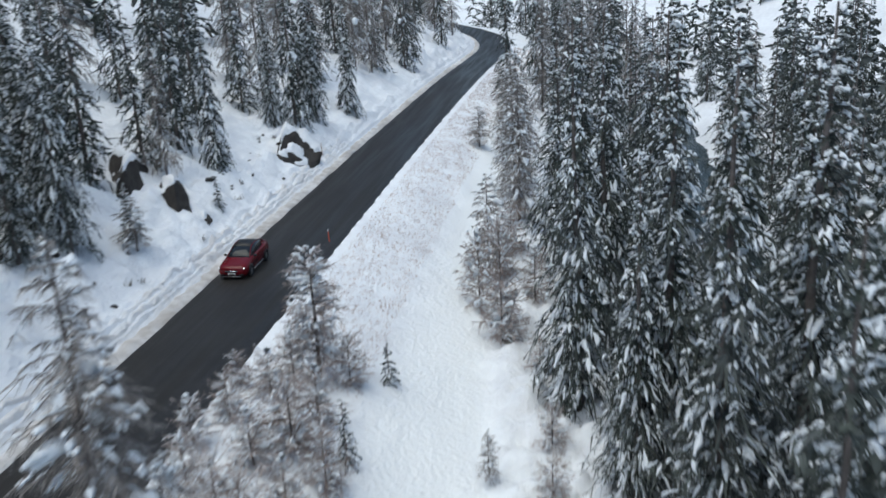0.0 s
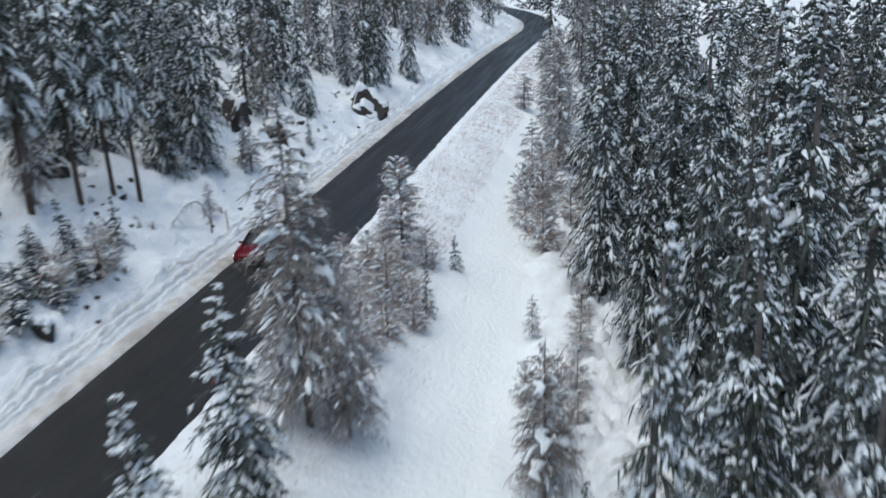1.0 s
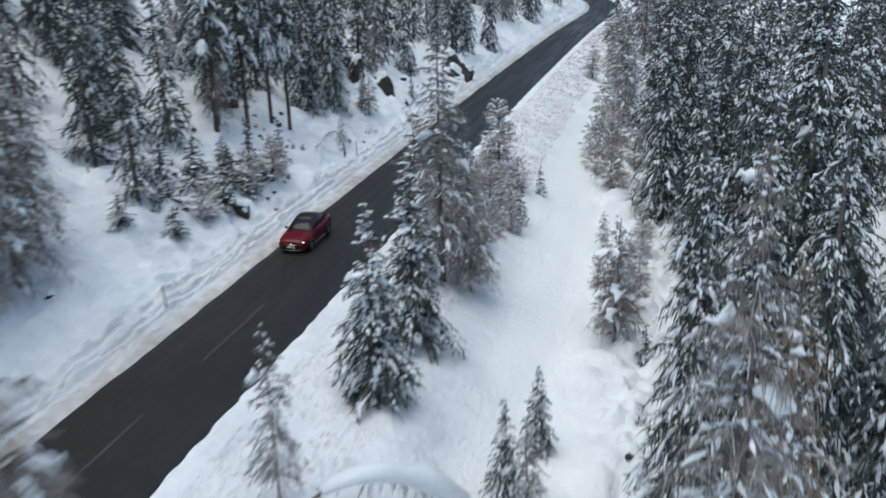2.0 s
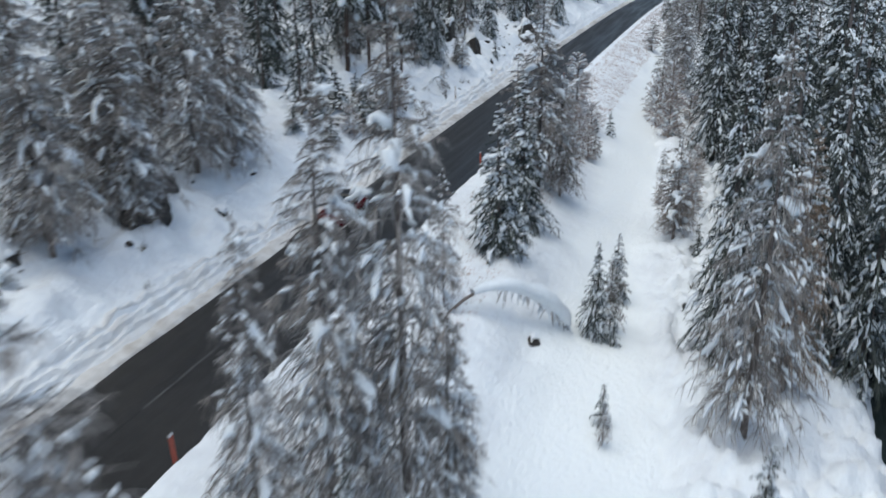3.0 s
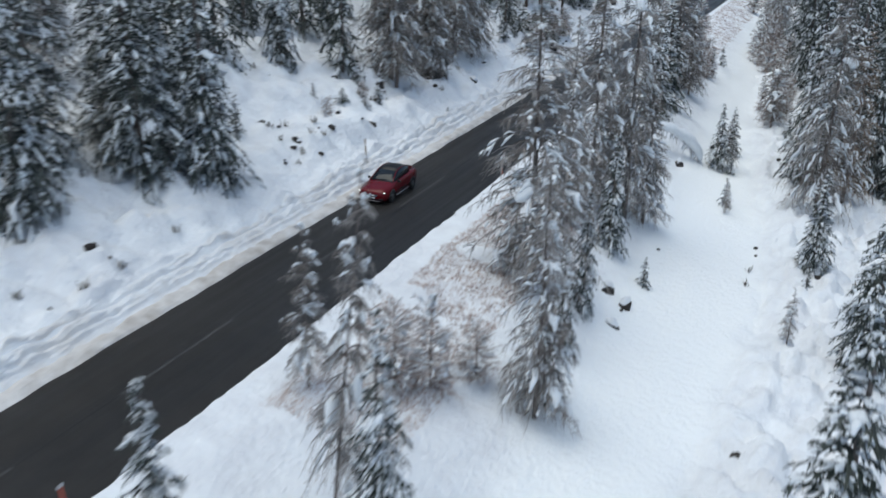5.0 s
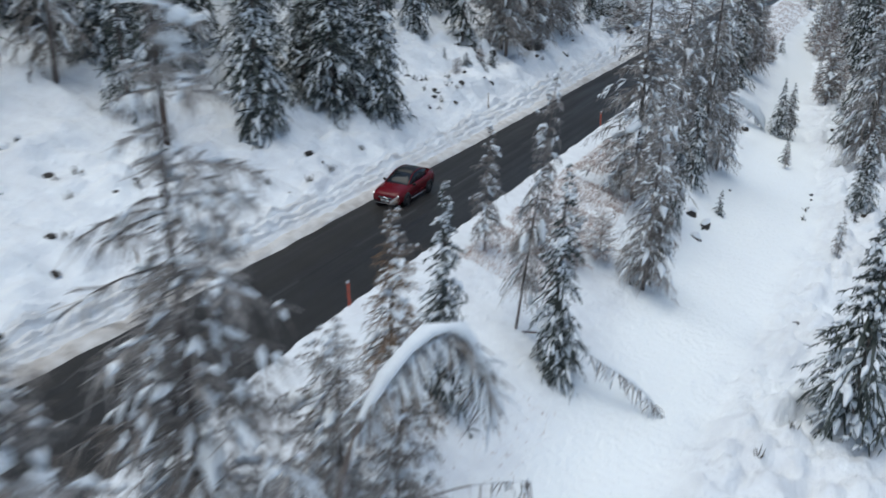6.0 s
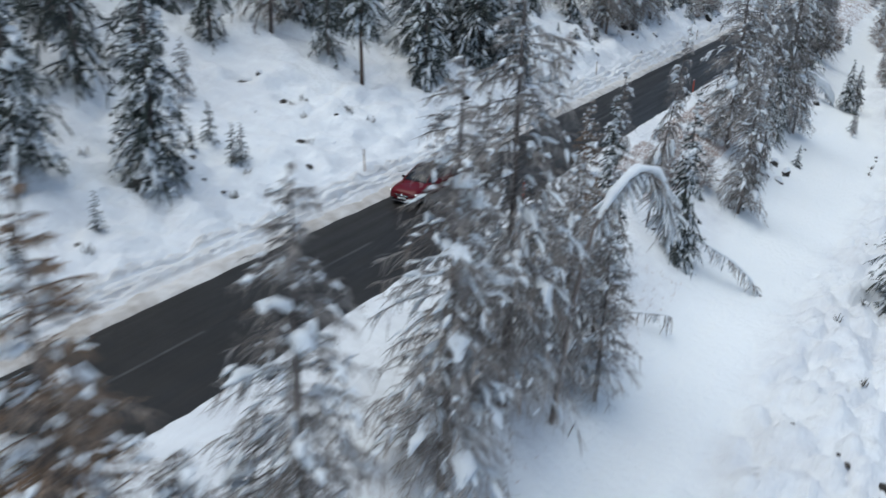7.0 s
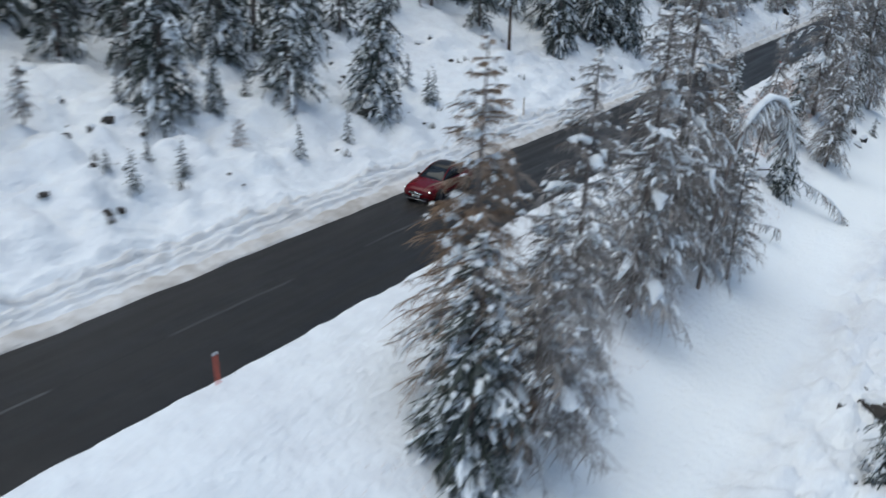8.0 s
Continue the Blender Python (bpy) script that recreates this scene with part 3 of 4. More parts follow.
BANK_NEAR = [
    ("spruce", 11.0, 19.0, 25.0, 1.30), ("spruce", 9.6, 27.5, 22.0, 1.24), ("spruce", 13.2, 29.0, 24.0, 1.30), ("spruce", 10.0, 36.5, 22.5, 1.24),
    ("spruce", 14.0, 41.0, 23.0, 1.18), ("spruce", 9.8, 50.5, 21.5, 1.24), ("spruce", 11.0, 12.5, 24.0, 1.18), ("spruce", 10.3, 3.0, 21.0, 1.18),
    ("spruce", 6.4, 9.5, 20.0, 1.18), ("rusty", 5.0, -1.0, 15.0, 1.0), ("spruce", 10.0, 60.0, 20.0, 1.18), ("spruce", 9.2, 68.0, 18.0, 1.18), ("larch", 7.0, 76.0, 13.0, 1.1),
    ("larch", 7.4, 86.0, 11.0, 1.2), ("larch", 9.0, 96.0, 12.0, 1.2), ("larch", 8.5, 106.0, 9.0, 1.2), ("larch", 10.0, 116.0, 10.0, 1.2),
    ("spruce", 12.6, 23.5, 24.0, 1.2), ("spruce", 14.6, 34.0, 23.0, 1.2), ("spruce", 12.4, 46.5, 22.0, 1.2), ("spruce", 13.2, 55.0, 21.0, 1.15), ("spruce", 13.6, 8.0, 23.0, 1.2), ("spruce", 12.4, 64.0, 19.0, 1.1),
]
# on the slope above the road
SLOPE_FAR = [
    ("spruce", -22.6, 51.5, 17.0, 0.9), ("spruce", -24.4, 48.5, 16.4, 0.9), ("spruce", -18.6, 73.1, 13.3, 0.8), ("larch", -19.8, 54.8, 3.9, 1.4),
    ("sapling", -17.0, 65.9, 2.4, 0.8), ("spruce", -13.2, 96.7, 13.4, 0.9), ("spruce", -10.3, 106.6, 13.4, 0.9), ("pine", -28.1, 35.1, 17.8, 1.0),
    ("pine", -26.9, 39.3, 16.4, 0.9), ("pine", -25.5, 41.1, 16.1, 0.8), ("pine", -24.4, 42.7, 16.5, 0.8), ("spruce", -16.5, 90.0, 14.0, 0.8),
    ("pine", -35.1, 9.6, 15.0, 1.0), ("larch", -30.5, -2.9, 11.0, 0.9), ("sapling", -23.6, 36.0, 3.0, 1.0), ("sapling", -24.5, 31.0, 3.6, 1.0),
]
SLOPE_MID = [
    ("spruce", -37.8, -37.3, 14.3, 1.35), ("spruce", -35.4, -34.7, 12.5, 1.35), ("sapling", -36.7, -28.3, 2.4, 0.8), ("spruce", -38.8, -16.4, 13.0, 0.90),
    ("spruce", -38.9, -5.3, 13.0, 0.90), ("larch", -31.2, -2.4, 16.0, 1.3), ("larch", -32.6, -8.2, 16.0, 1.3), ("larch", -30.2, 4.8, 15.0, 1.2), ("larch", -29.5, 8.6, 15.0, 1.1),
    ("spruce", -43.8, -72.7, 12.0, 1.28), ("spruce", -47.0, -78.2, 11.5, 1.22), ("pine", -42.0, -51.0, 12.0, 0.9), ("spruce", -50.4, -85.9, 13.0, 1.35),
    ("spruce", -48.8, -83.4, 4.9, 0.70), ("sapling", -49.0, -80.0, 1.9, 0.8), ("larch", -52.6, -93.5, 3.2, 1.0), ("sapling", -46.2, -93.3, 2.0, 0.8),
]
SLOPE_NEAR = [
    ("sapling", -46.0, -89.9, 2.0, 0.9), ("sapling", -43.6, -82.6, 1.9, 0.9), ("sapling", -42.7, -78.5, 2.0, 0.8), ("sapling", -44.1, -67.2, 2.2, 0.9),
    ("sapling", -41.9, -67.4, 2.2, 0.8), ("spruce", -41.5, -41.0, 15.0, 1.35), ("spruce", -39.4, -44.9, 13.0, 1.22), ("spruce", -37.6, -35.2, 11.0, 1.22), ("spruce", -49.8, -45.8, 13.0, 1.35),
    ("spruce", -47.0, -42.7, 13.0, 1.35), ("spruce", -36.5, 2.0, 14.0, 1.00), ("spruce", -53.0, -77.0, 13.0, 1.35), ("spruce", -55.0, -97.0, 13.0, 1.35),
    ("sapling", -40.5, -41.5, 3.0, 0.8), ("sapling", -47.6, -90.6, 1.2, 1.0),
]
# bushes in the verge and on the banks
BUSHES = [
    ("shrub", -11.3, 34.0, 2.4, 1.0), ("shrub", -10.3, 36.6, 2.2, 1.1), ("shrub", -8.7, 33.4, 2.7, 1.2), ("shrub", -7.2, 34.9, 3.5, 1.1), ("shrub", -10.9, 31.1, 2.2, 1.1),
    ("shrub", -5.6, 33.0, 3.0, 0.9), ("shrub", -8.8, 38.9, 2.4, 1.1), ("shrub", -5.2, 41.6, 2.8, 0.9), ("shrub", -7.9, 40.6, 2.7, 1.0), ("shrub", 3.9, 52.8, 3.2, 1.0),
    ("shrub", 6.3, 58.0, 3.8, 1.0), ("shrub", 4.4, 63.4, 3.4, 1.0), ("shrub", 7.7, 78.3, 4.3, 1.0), ("thin", 1.6, 36.9, 3.0, 0.9), ("shrub", 5.0, 39.7, 2.6, 0.9),
    ("shrub", -8.0, 28.0, 3.2, 1.1), ("shrub", -10.2, 26.5, 2.4, 1.1), ("shrub", 5.6, 69.0, 4.0, 1.0),
    ("shrub", 3.6, 30.0, 2.4, 1.0), ("shrub", 4.3, 34.2, 2.2, 1.0), ("shrub", 3.2, 26.3, 2.6, 1.0), ("shrub", 5.4, 48.0, 2.4, 1.0), ("sapling", 2.6, 18.0, 2.6, 1.0), ("shrub", -9.4, 29.6, 2.7, 1.0), ("shrub", -6.9, 30.6, 2.7, 1.0), ("shrub", -8.4, 23.6, 3.1, 1.0), ("shrub", -6.4, 37.6, 2.9, 1.0), ("shrub", -10.4, 39.6, 1.8, 0.9),
]
SLOPE_BUSHES = [
    ("sapling", -5.0, -7.5, 2.2, 0.9), ("sapling", -10.8, -27.3, 1.9, 0.9), ("thin", -5.0, -9.2, 2.4, 0.9), ("thin", -20.5, 44.8, 2.6, 1.0), ("shrub", -22.8, 31.2, 3.0, 1.0),
    ("sapling", -25.6, 29.5, 2.0, 1.7), ("sapling", -24.3, 30.9, 1.8, 1.9), ("sapling", -25.0, 26.3, 2.0, 2.2), ("sapling", -24.2, 24.4, 1.7, 2.4), ("shrub", -23.6, 28.0, 2.6, 1.1), ("sapling", -23.2, 29.4, 1.4, 2.4), ("shrub", -24.8, 22.0, 2.4, 1.1), ("sapling", -26.2, 24.6, 2.0, 2.2), ("shrub", -23.0, 33.0, 2.0, 1.0), ("sapling", -42.1, -68.0, 2.2, 0.9),
    ("thin", -48.5, -63.2, 4.0, 0.8), ("sapling", -44.3, -68.7, 1.3, 1.2), ("sapling", -34.9, -19.8, 1.0, 1.3), ("shrub", -36.3, -8.6, 1.5, 1.0), ("sapling", -47.6, -93.5, 1.0, 1.2),
    ("sapling", -52.4, -87.2, 1.6, 1.0), ("shrub", -33.4, -21.0, 1.2, 1.0), ("sapling", -31.9, -14.0, 1.2, 1.2),
    ("sapling", -24.7, 28.0, 1.7, 2.2), ("sapling", -23.6, 27.4, 1.5, 2.3), ("sapling", -23.5, 30.3, 1.3, 2.2), ("sapling", -26.4, 31.0, 1.6, 1.9), ("sapling", -25.3, 33.6, 1.7, 1.6), ("sapling", -27.3, 27.6, 2.2, 1.9),
    ("sapling", -28.4, 24.6, 2.4, 1.8), ("sapling", -26.8, 21.6, 1.8, 2.0), ("sapling", -25.4, 18.6, 1.6, 2.0), ("sapling", -27.6, 16.4, 1.8, 1.8), ("sapling", -33.5, -17.6, 1.0, 2.0), ("sapling", -32.3, -16.0, 0.9, 2.2),
    ("sapling", -32.4, -12.4, 1.0, 1.8), ("sapling", -34.0, -12.8, 1.0, 2.0), ("shrub", -33.0, -14.6, 1.2, 1.0), ("shrub", -45.6, -85.6, 1.5, 0.8), ("shrub", -46.2, -79.4, 1.4, 0.8), ("sapling", -49.4, -82.0, 1.6, 1.0),
]
# greyish larches and spruces in the forest edge above the road
EDGE = [
    ("grey", -31.8, -9.1, 14.0, 1.1), ("grey", -33.1, -1.3, 13.5, 1.0), ("grey", -30.0, 12.0, 13.0, 1.0), ("wood", -29.7, 29.9, 13.0, 1.0), ("grey", -28.1, 36.0, 13.0, 0.9),
    ("wood", -32.2, 23.5, 14.0, 1.0), ("wood", -30.1, 39.8, 15.0, 1.0), ("wood", -29.8, 44.5, 15.0, 1.0), ("wood", -23.1, 68.9, 13.5, 1.0), ("wood", -19.9, 92.0, 14.4, 1.0),
    ("wood", -25.5, 87.6, 14.0, 1.0), ("wood", -45.4, -49.5, 11.0, 1.0), ("wood", -33.6, 16.5, 13.0, 1.0), ("wood", -35.5, -12.0, 13.0, 1.0), ("wood", -36.5, 5.0, 14.0, 1.0),
    ("spruce", -34.6, -34.3, 5.0, 1.1), ("wood", -28.0, 20.0, 12.0, 0.9), ("grey", -21.0, 67.3, 11.0, 0.8),
    ("spruce", -40.4, -32.2, 14.2, 1.2), ("spruce", -40.6, -35.8, 14.0, 1.2), ("wood", -41.4, -21.0, 14.0, 1.2), ("wood", -41.7, -24.8, 14.0, 1.2), ("wood", -42.5, -28.4, 14.0, 1.2), ("wood", -39.9, -8.8, 13.5, 1.1),
    ("wood", -42.8, -13.6, 14.0, 1.1), ("grey", -35.0, 10.6, 14.5, 1.1), ("grey", -33.4, 2.6, 14.5, 1.1), ("wood", -37.0, 13.0, 15.0, 1.1), ("spruce", -24.9, 53.6, 16.0, 0.95), ("spruce", -20.6, 56.4, 3.8, 1.0),
]
HELD = []
plant("thin", -20.3, -55.7, 12.6, 0.55, lean=(-4, 5), variant=1)
for group in (VERGE_FAR, VERGE_MID, VERGE_NEAR, BANK, BANK_NEAR, SLOPE_FAR, SLOPE_MID, SLOPE_NEAR, BUSHES, SLOPE_BUSHES, EDGE):
    for i, (kind, x, y, h, spread) in enumerate(group):
        plant(kind, x, y, h, spread, variant=i % 3 if kind in ("spruce", "larch") else i % 2)
        HELD.append((x, y, 2.2 if h > 6 else 1.2))


def scatter():
    """The forest behind the trees that stand out."""
    rng = random.Random(5)
    placed = 0
    tries = 0
    while placed < 250 and tries < 30000:
        tries += 1
        y = rng.uniform(-115, 235)
        left = rng.random() < 0.58
        if left:
            start = 8.0 if y > 92 else (12.5 if y > 15 else (14.5 if y > -45 else 19.5))
            s = -(start + abs(rng.gauss(0, 1)) * (10 if y > 0 else 7))
        else:
            start = 20 if y > 45 else (25 if y > 8 else 39)
            if y > 120:
                start = 10
            s = start + abs(rng.gauss(0, 1)) * 14
        x = float(centre(y)) + s / 0.986
        if (30 < s < 38.5 and y < 150) or (s > 0 and y < -45):
            continue
        if any((x - a) ** 2 + (y - b) ** 2 < (c + 1.1) ** 2 for a, b, c in HELD):
            continue
        h = rng.uniform(12, 19) if left else rng.uniform(16, 23)
        if s > 36:
            h = rng.uniform(13, 19)
        plant("wood" if rng.random() < (0.55 if left and y > 95 else 0.85) else "grey", x, y, h, rng.uniform(0.9, 1.15), variant=rng.randrange(3))
        HELD.append((x, y, 1.7))
        placed += 1


scatter()


def far_bank():
    """Close-standing spruces beyond the stream."""
    rng = random.Random(17)
    for i in range(14):
        for j in range(5):
            y = 14 + 8.5 * i + rng.uniform(-3, 3)
            s = 40.5 + 6.0 * j + rng.uniform(-2.2, 2.2)
            x = float(centre(y)) + s / 0.986
            if any((x - a) ** 2 + (y - b) ** 2 < 6 for a, b, c in HELD):
                continue
            plant("wood", x, y, rng.uniform(14, 20), rng.uniform(1.0, 1.25), variant=rng.randrange(3))


far_bank()


def far_woods():
    """The distant wooded hillsides as one mass of small conifers."""
    rng = np.random.default_rng(3)
    g, w = conifer_parts(10.0, 1.9, 77, 9, 5, comb=3, lumpy=1, snow=0.9, sprig=0.9, width=0.26, puff=0.32, sides=3, dust=0.0, stem=0.12)
    gv, gf = g.lists()
    wv, wf = w.lists()
    nv, nf, mv, mf = [], [], [], []
    gf, wf = np.array(gf), np.array(wf)
    count = 0
    while count < 520:
        y = rng.uniform(-110, 380)
        left = rng.random() < 0.5
        s = -(26 + 120 * rng.random() ** 1.5) if left else 42 + 130 * rng.random() ** 1.5
        if y > 250:
            s = rng.uniform(-150, 190)
            if abs(s) < 8:
                continue
        if s > 0 and y < -30:
            continue
        x = float(centre(y)) + s / 0.986
        k = rng.uniform(1.2, 1.9)
        z = float(profile(np.array(s), y))
        a = rng.uniform(0, 6.28)
        R = np.array([[np.cos(a), -np.sin(a), 0], [np.sin(a), np.cos(a), 0], [0, 0, 1]])
        for src, vs, fs, faces in ((gv, nv, nf, gf), (wv, mv, mf, wf)):
            fs.append(faces + count * len(src))
            vs.append((src @ R.T) * k + (x, y, z))
        count += 1
    root = new("far_woods")
    tagged(root, "distant snow-covered conifer forest on the hillsides", "forest", kind="stuff")
    mesh_object("crown", np.concatenate(nv), np.concatenate(nf).tolist(), NEEDLES, root, smooth=False)
    mesh_object("snow", np.concatenate(mv), np.concatenate(mf).tolist(), TREE_SNOW, root)


far_woods()


# ---------------------------------------------------------------- rocks and markers
def boulder(x, y, size, height, seed, bury=0.3, deep=0.8, turn=None):
    """An angular rock, dark on its steep faces, with snow lying on all that is flat enough to hold it."""
    z = ground_z(x, y)
    root = new("boulder")
    tagged(root, "dark boulder with a thick cap of snow", "rock", group="boulders")
    root.matrix_basis = pose(x, y, z, 0, 0, random.Random(seed).uniform(0, 360) if turn is None else turn)
    cuts = random.Random(seed * 7)
    planes = [(Vector((cuts.uniform(-1, 1), cuts.uniform(-1, 1), cuts.uniform(-0.5, 0.8))).normalized(), cuts.uniform(0.5, 0.82)) for _ in range(10)]
    bm = bmesh.new()
    bmesh.ops.create_icosphere(bm, subdivisions=4 if size > 0.9 else 3, radius=1.0)
    for v in bm.verts:
        p = v.co.copy()
        for normal, d in planes:
            beyond = p.dot(normal) - d
            if beyond > 0:
                p -= normal * beyond * 0.94
        f = 1 + 0.20 * noise.noise(p * 1.6 + Vector((seed, 0, 0))) + 0.12 * noise.noise(p * 3.4 + Vector((0, seed, 0)))
        v.co = Vector((p.x * size * f, p.y * size * deep * f, (p.z * f - bury) * height))
    bm.normal_update()
    cap = bm.copy()
    cap.normal_update()
    thick = 0.16 * size ** 0.6
    middle = Vector((0, 0, -bury * height))
    for v in cap.verts:
        hold = (v.normal.z - 0.62 + 0.30 * noise.noise(v.co * (1.1 / size ** 0.5) + Vector((seed, 5, 2)))) / 0.22
        if hold > 0:
            v.co += Vector((0, 0, thick * min(1.0, hold) * (1 + 0.35 * noise.noise(v.co * 1.3)))) + v.normal * 0.05 * min(1.0, hold)
        else:
            v.co = middle + (v.co - middle) * 0.92
    for name, mesh, mat in (("rock", bm, ROCK), ("snow_cap", cap, SNOW)):
        me = bpy.data.meshes.new(name)
        mesh.to_mesh(me)
        mesh.free()
        me.materials.append(mat)
        me.polygons.foreach_set("use_smooth", [name != "rock"] * len(me.polygons))
        ob = new(name, me)
        ob.parent = root


for i, (x, y, size, height) in enumerate([
    (-17.4, 63.1, 0.7, 0.6), (-13.0, -30.1, 0.75, 0.6), (-11.8, -30.9, 0.6, 0.7), (-33.7, -25.8, 0.6, 0.55), (-31.2, -17.8, 0.6, 0.5), (-47.6, -57.6, 1.0, 0.6),
    (-50.5, -91.2, 0.4, 0.35), (-51.2, -89.3, 0.38, 0.35), (-8.7, -1.9, 0.55, 0.7), (-29.6, 41.3, 1.4, 1.3), (-38.7, -18.9, 0.6, 0.4), (-49.0, -68.6, 0.9, 0.5),
    (-12.4, -33.5, 0.5, 0.4), (-16.2, 74.5, 0.4, 0.4), (-24.5, 25.1, 0.6, 0.6), (-23.2, 31.0, 0.8, 0.7), (-22.4, 31.8, 0.35, 0.3), (-23.7, 25.2, 1.0, 0.9),
    (-28.1, 8.9, 0.4, 0.3), (-27.9, 2.1, 0.5, 0.4), (-34.5, -15.2, 0.4, 0.35), (-32.7, -11.1, 0.5, 0.45), (-46.8, -57.1, 0.35, 0.3), (-54.6, -89.5, 0.6, 0.4),
    (-52.5, -87.1, 0.7, 0.5), (-58.0, -88.2, 0.8, 0.45), (-13.2, -85.3, 0.28, 0.3), (-12.5, -86.1, 0.2, 0.22), (-12.7, -90.1, 0.4, 0.4), (-48.6, -82.8, 0.4, 0.35),
    (-11.7, -81.6, 0.6, 0.6), (-33.0, -19.8, 0.4, 0.35), (-35.6, -13.6, 0.4, 0.4), (-33.6, -13.2, 0.35, 0.35), (-25.6, 28.4, 0.8, 0.7), (-26.4, 31.6, 0.7, 0.6),
]):
    boulder(x, y, size, height, i + 3)
# the larger outcrops above the road: x, y, half length, height, half depth, turn
for i, (x, y, size, height, deep, turn) in enumerate([
    (-14.3, 85.2, 3.3, 3.3, 0.8, 60), (-22.3, 62.4, 2.6, 3.0, 0.55, 100), (-19.8, 63.6, 2.4, 1.9, 0.5, 125), (-23.6, 66.0, 2.6, 2.8, 0.6, 95), (-30.3, -2.0, 2.0, 1.7, 0.6, 75),
    (-30.9, 1.2, 1.5, 1.2, 0.7, 90), (-43.9, -73.5, 1.2, 0.9, 0.6, 60), (-11.4, -83.6, 1.3, 1.1, 0.8, 20),
]):
    boulder(x, y, size, height, 61 + i, bury=0.15, deep=deep, turn=turn)


def marker_pole(x, y, h, mat, label):
    root = new("marker_pole")
    tagged(root, label, "marker pole", group="roadside markers")
    root.matrix_basis = pose(x, y, ground_z(x, y), 3, -2, 0)
    v, f = tube([(0, 0, -0.4), (0, 0, h * 0.5), (0.01, 0, h)], [0.055, 0.05, 0.045], 8)
    mesh_object("pole", v, f, mat, root)
    v, f = tube([(0.01, 0, h - 0.02), (0.01, 0, h + 0.05), (0.01, 0, h + 0.09)], [0.06, 0.06, 0.015], 8)
    mesh_object("snow_cap", v, f, SNOW, root)


for x, y in ((-19.1, 44.0), (-30.2, -22.2), (-36.9, -61.7), (-11.6, 88.0), (-23.6, 12.0), (-44.0, -105.0)):
    marker_pole(x, y, 1.4, POLE, "weathered wooden snow pole beside the road")
for x, y in ((-21.0, -20.3), (-34.4, -102.9), (-27.3, -59.8), (-14.2, 22.1), (-8.3, 62.0)):
    marker_pole(x, y, 1.2, ORANGE, "red-orange snow marker stake at the road edge")


def bent_tree(points, radius, label, twigs=60, snow=0.16, reach=1.0, start=3):
    """A young tree bowed to the ground by its load of snow."""
    rng = np.random.default_rng(int(abs(points[0][0] * 10)))
    K = np.array(points, float)
    u = np.linspace(0, len(K) - 1, 15)
    P = np.stack([np.interp(u, range(len(K)), K[:, c]) for c in range(3)], 1)
    for _ in range(2):
        P[1:-1] = 0.25 * P[:-2] + 0.5 * P[1:-1] + 0.25 * P[2:]
    root = new("bent_tree")
    tagged(root, label, "tree", group="bowed trees")
    v, f = tube(P, np.linspace(radius, radius * 0.25, 15), 7)
    mesh_object("trunk", v, f, BARK, root)
    white, twig = Bag(), Bag()
    clumps(white, P[None, start:], np.array([snow]), rng, 8, 0.7, 0.6)
    at = rng.uniform(0.35, 1.0, twigs)
    A = along(np.repeat(P[None], twigs, 0), at)
    d = unit(np.stack([rng.normal(0, 0.5, twigs), rng.normal(0, 0.5, twigs), -rng.uniform(0.4, 1.4, twigs)], 1))
    L = reach * rng.uniform(0.3, 1.0, twigs)[:, None]
    Q = np.stack([A, A + d * L * 0.4, A + d * L * 0.75 - (0, 0, 0.05), A + d * L - (0, 0, 0.15)], 1)
    ribbons(twig, Q, np.full(twigs, 0.03), 1.5)
    keep = rng.random(twigs) < 0.5
    clumps(white, Q[keep], rng.uniform(0.03, 0.07, keep.sum()), rng, 4, 0.8, 0.4)
    tagged(mesh_object("foliage", *twig.lists(), FROST, root, smooth=False), kind="stuff")
    tagged(mesh_object("snow", *white.lists(), TREE_SNOW, root), kind="stuff")


def over(x, y, h):
    return (x, y, ground_z(x, y) + h)


bent_tree([over(-13.3, -3.6, -0.2), over(-12.2, -2.8, 1.1), over(-10.6, -1.6, 1.9), over(-8.8, -0.3, 1.9), over(-7.3, 0.8, 0.9), over(-6.8, 1.2, 0.2)], 0.10, "thin tree bowed into an arch under heavy snow", snow=0.6)
bent_tree([over(-21.0, -77.8, -0.2), over(-20.8, -77.4, 4.6), over(-20.4, -76.5, 8.8), over(-19.5, -74.5, 10.7), over(-18.7, -72.9, 11.0), over(-18.0, -72.6, 10.3), over(-17.7, -72.4, 8.8)], 0.12, "tall young tree bent over with thick snow on its back", twigs=460, snow=0.28, reach=1.45, start=5)
bent_tree([over(-20.2, -55.6, -0.2), over(-18.3, -56.3, 1.3), over(-15.9, -57.0, 1.9), over(-14.2, -56.7, 1.4), over(-13.0, -56.3, 0.1)], 0.06, "slender birch bowed down to the snow", twigs=90, snow=0.10)
bent_tree([over(-21.4, -70.0, 0.3), over(-19.5, -68.0, 1.0), over(-17.8, -66.3, 1.2), over(-17.4, -65.9, 1.1)], 0.04, "bare twig leaning out of the snow", twigs=30, snow=0.03)
bent_tree([over(-20.0, 43.0, -0.2), over(-19.9, 43.0, 1.2), over(-20.4, 42.4, 2.2), over(-21.2, 41.6, 1.6), over(-21.8, 41.0, 0.5)], 0.07, "small snag curled over by snow", twigs=20, snow=0.13)


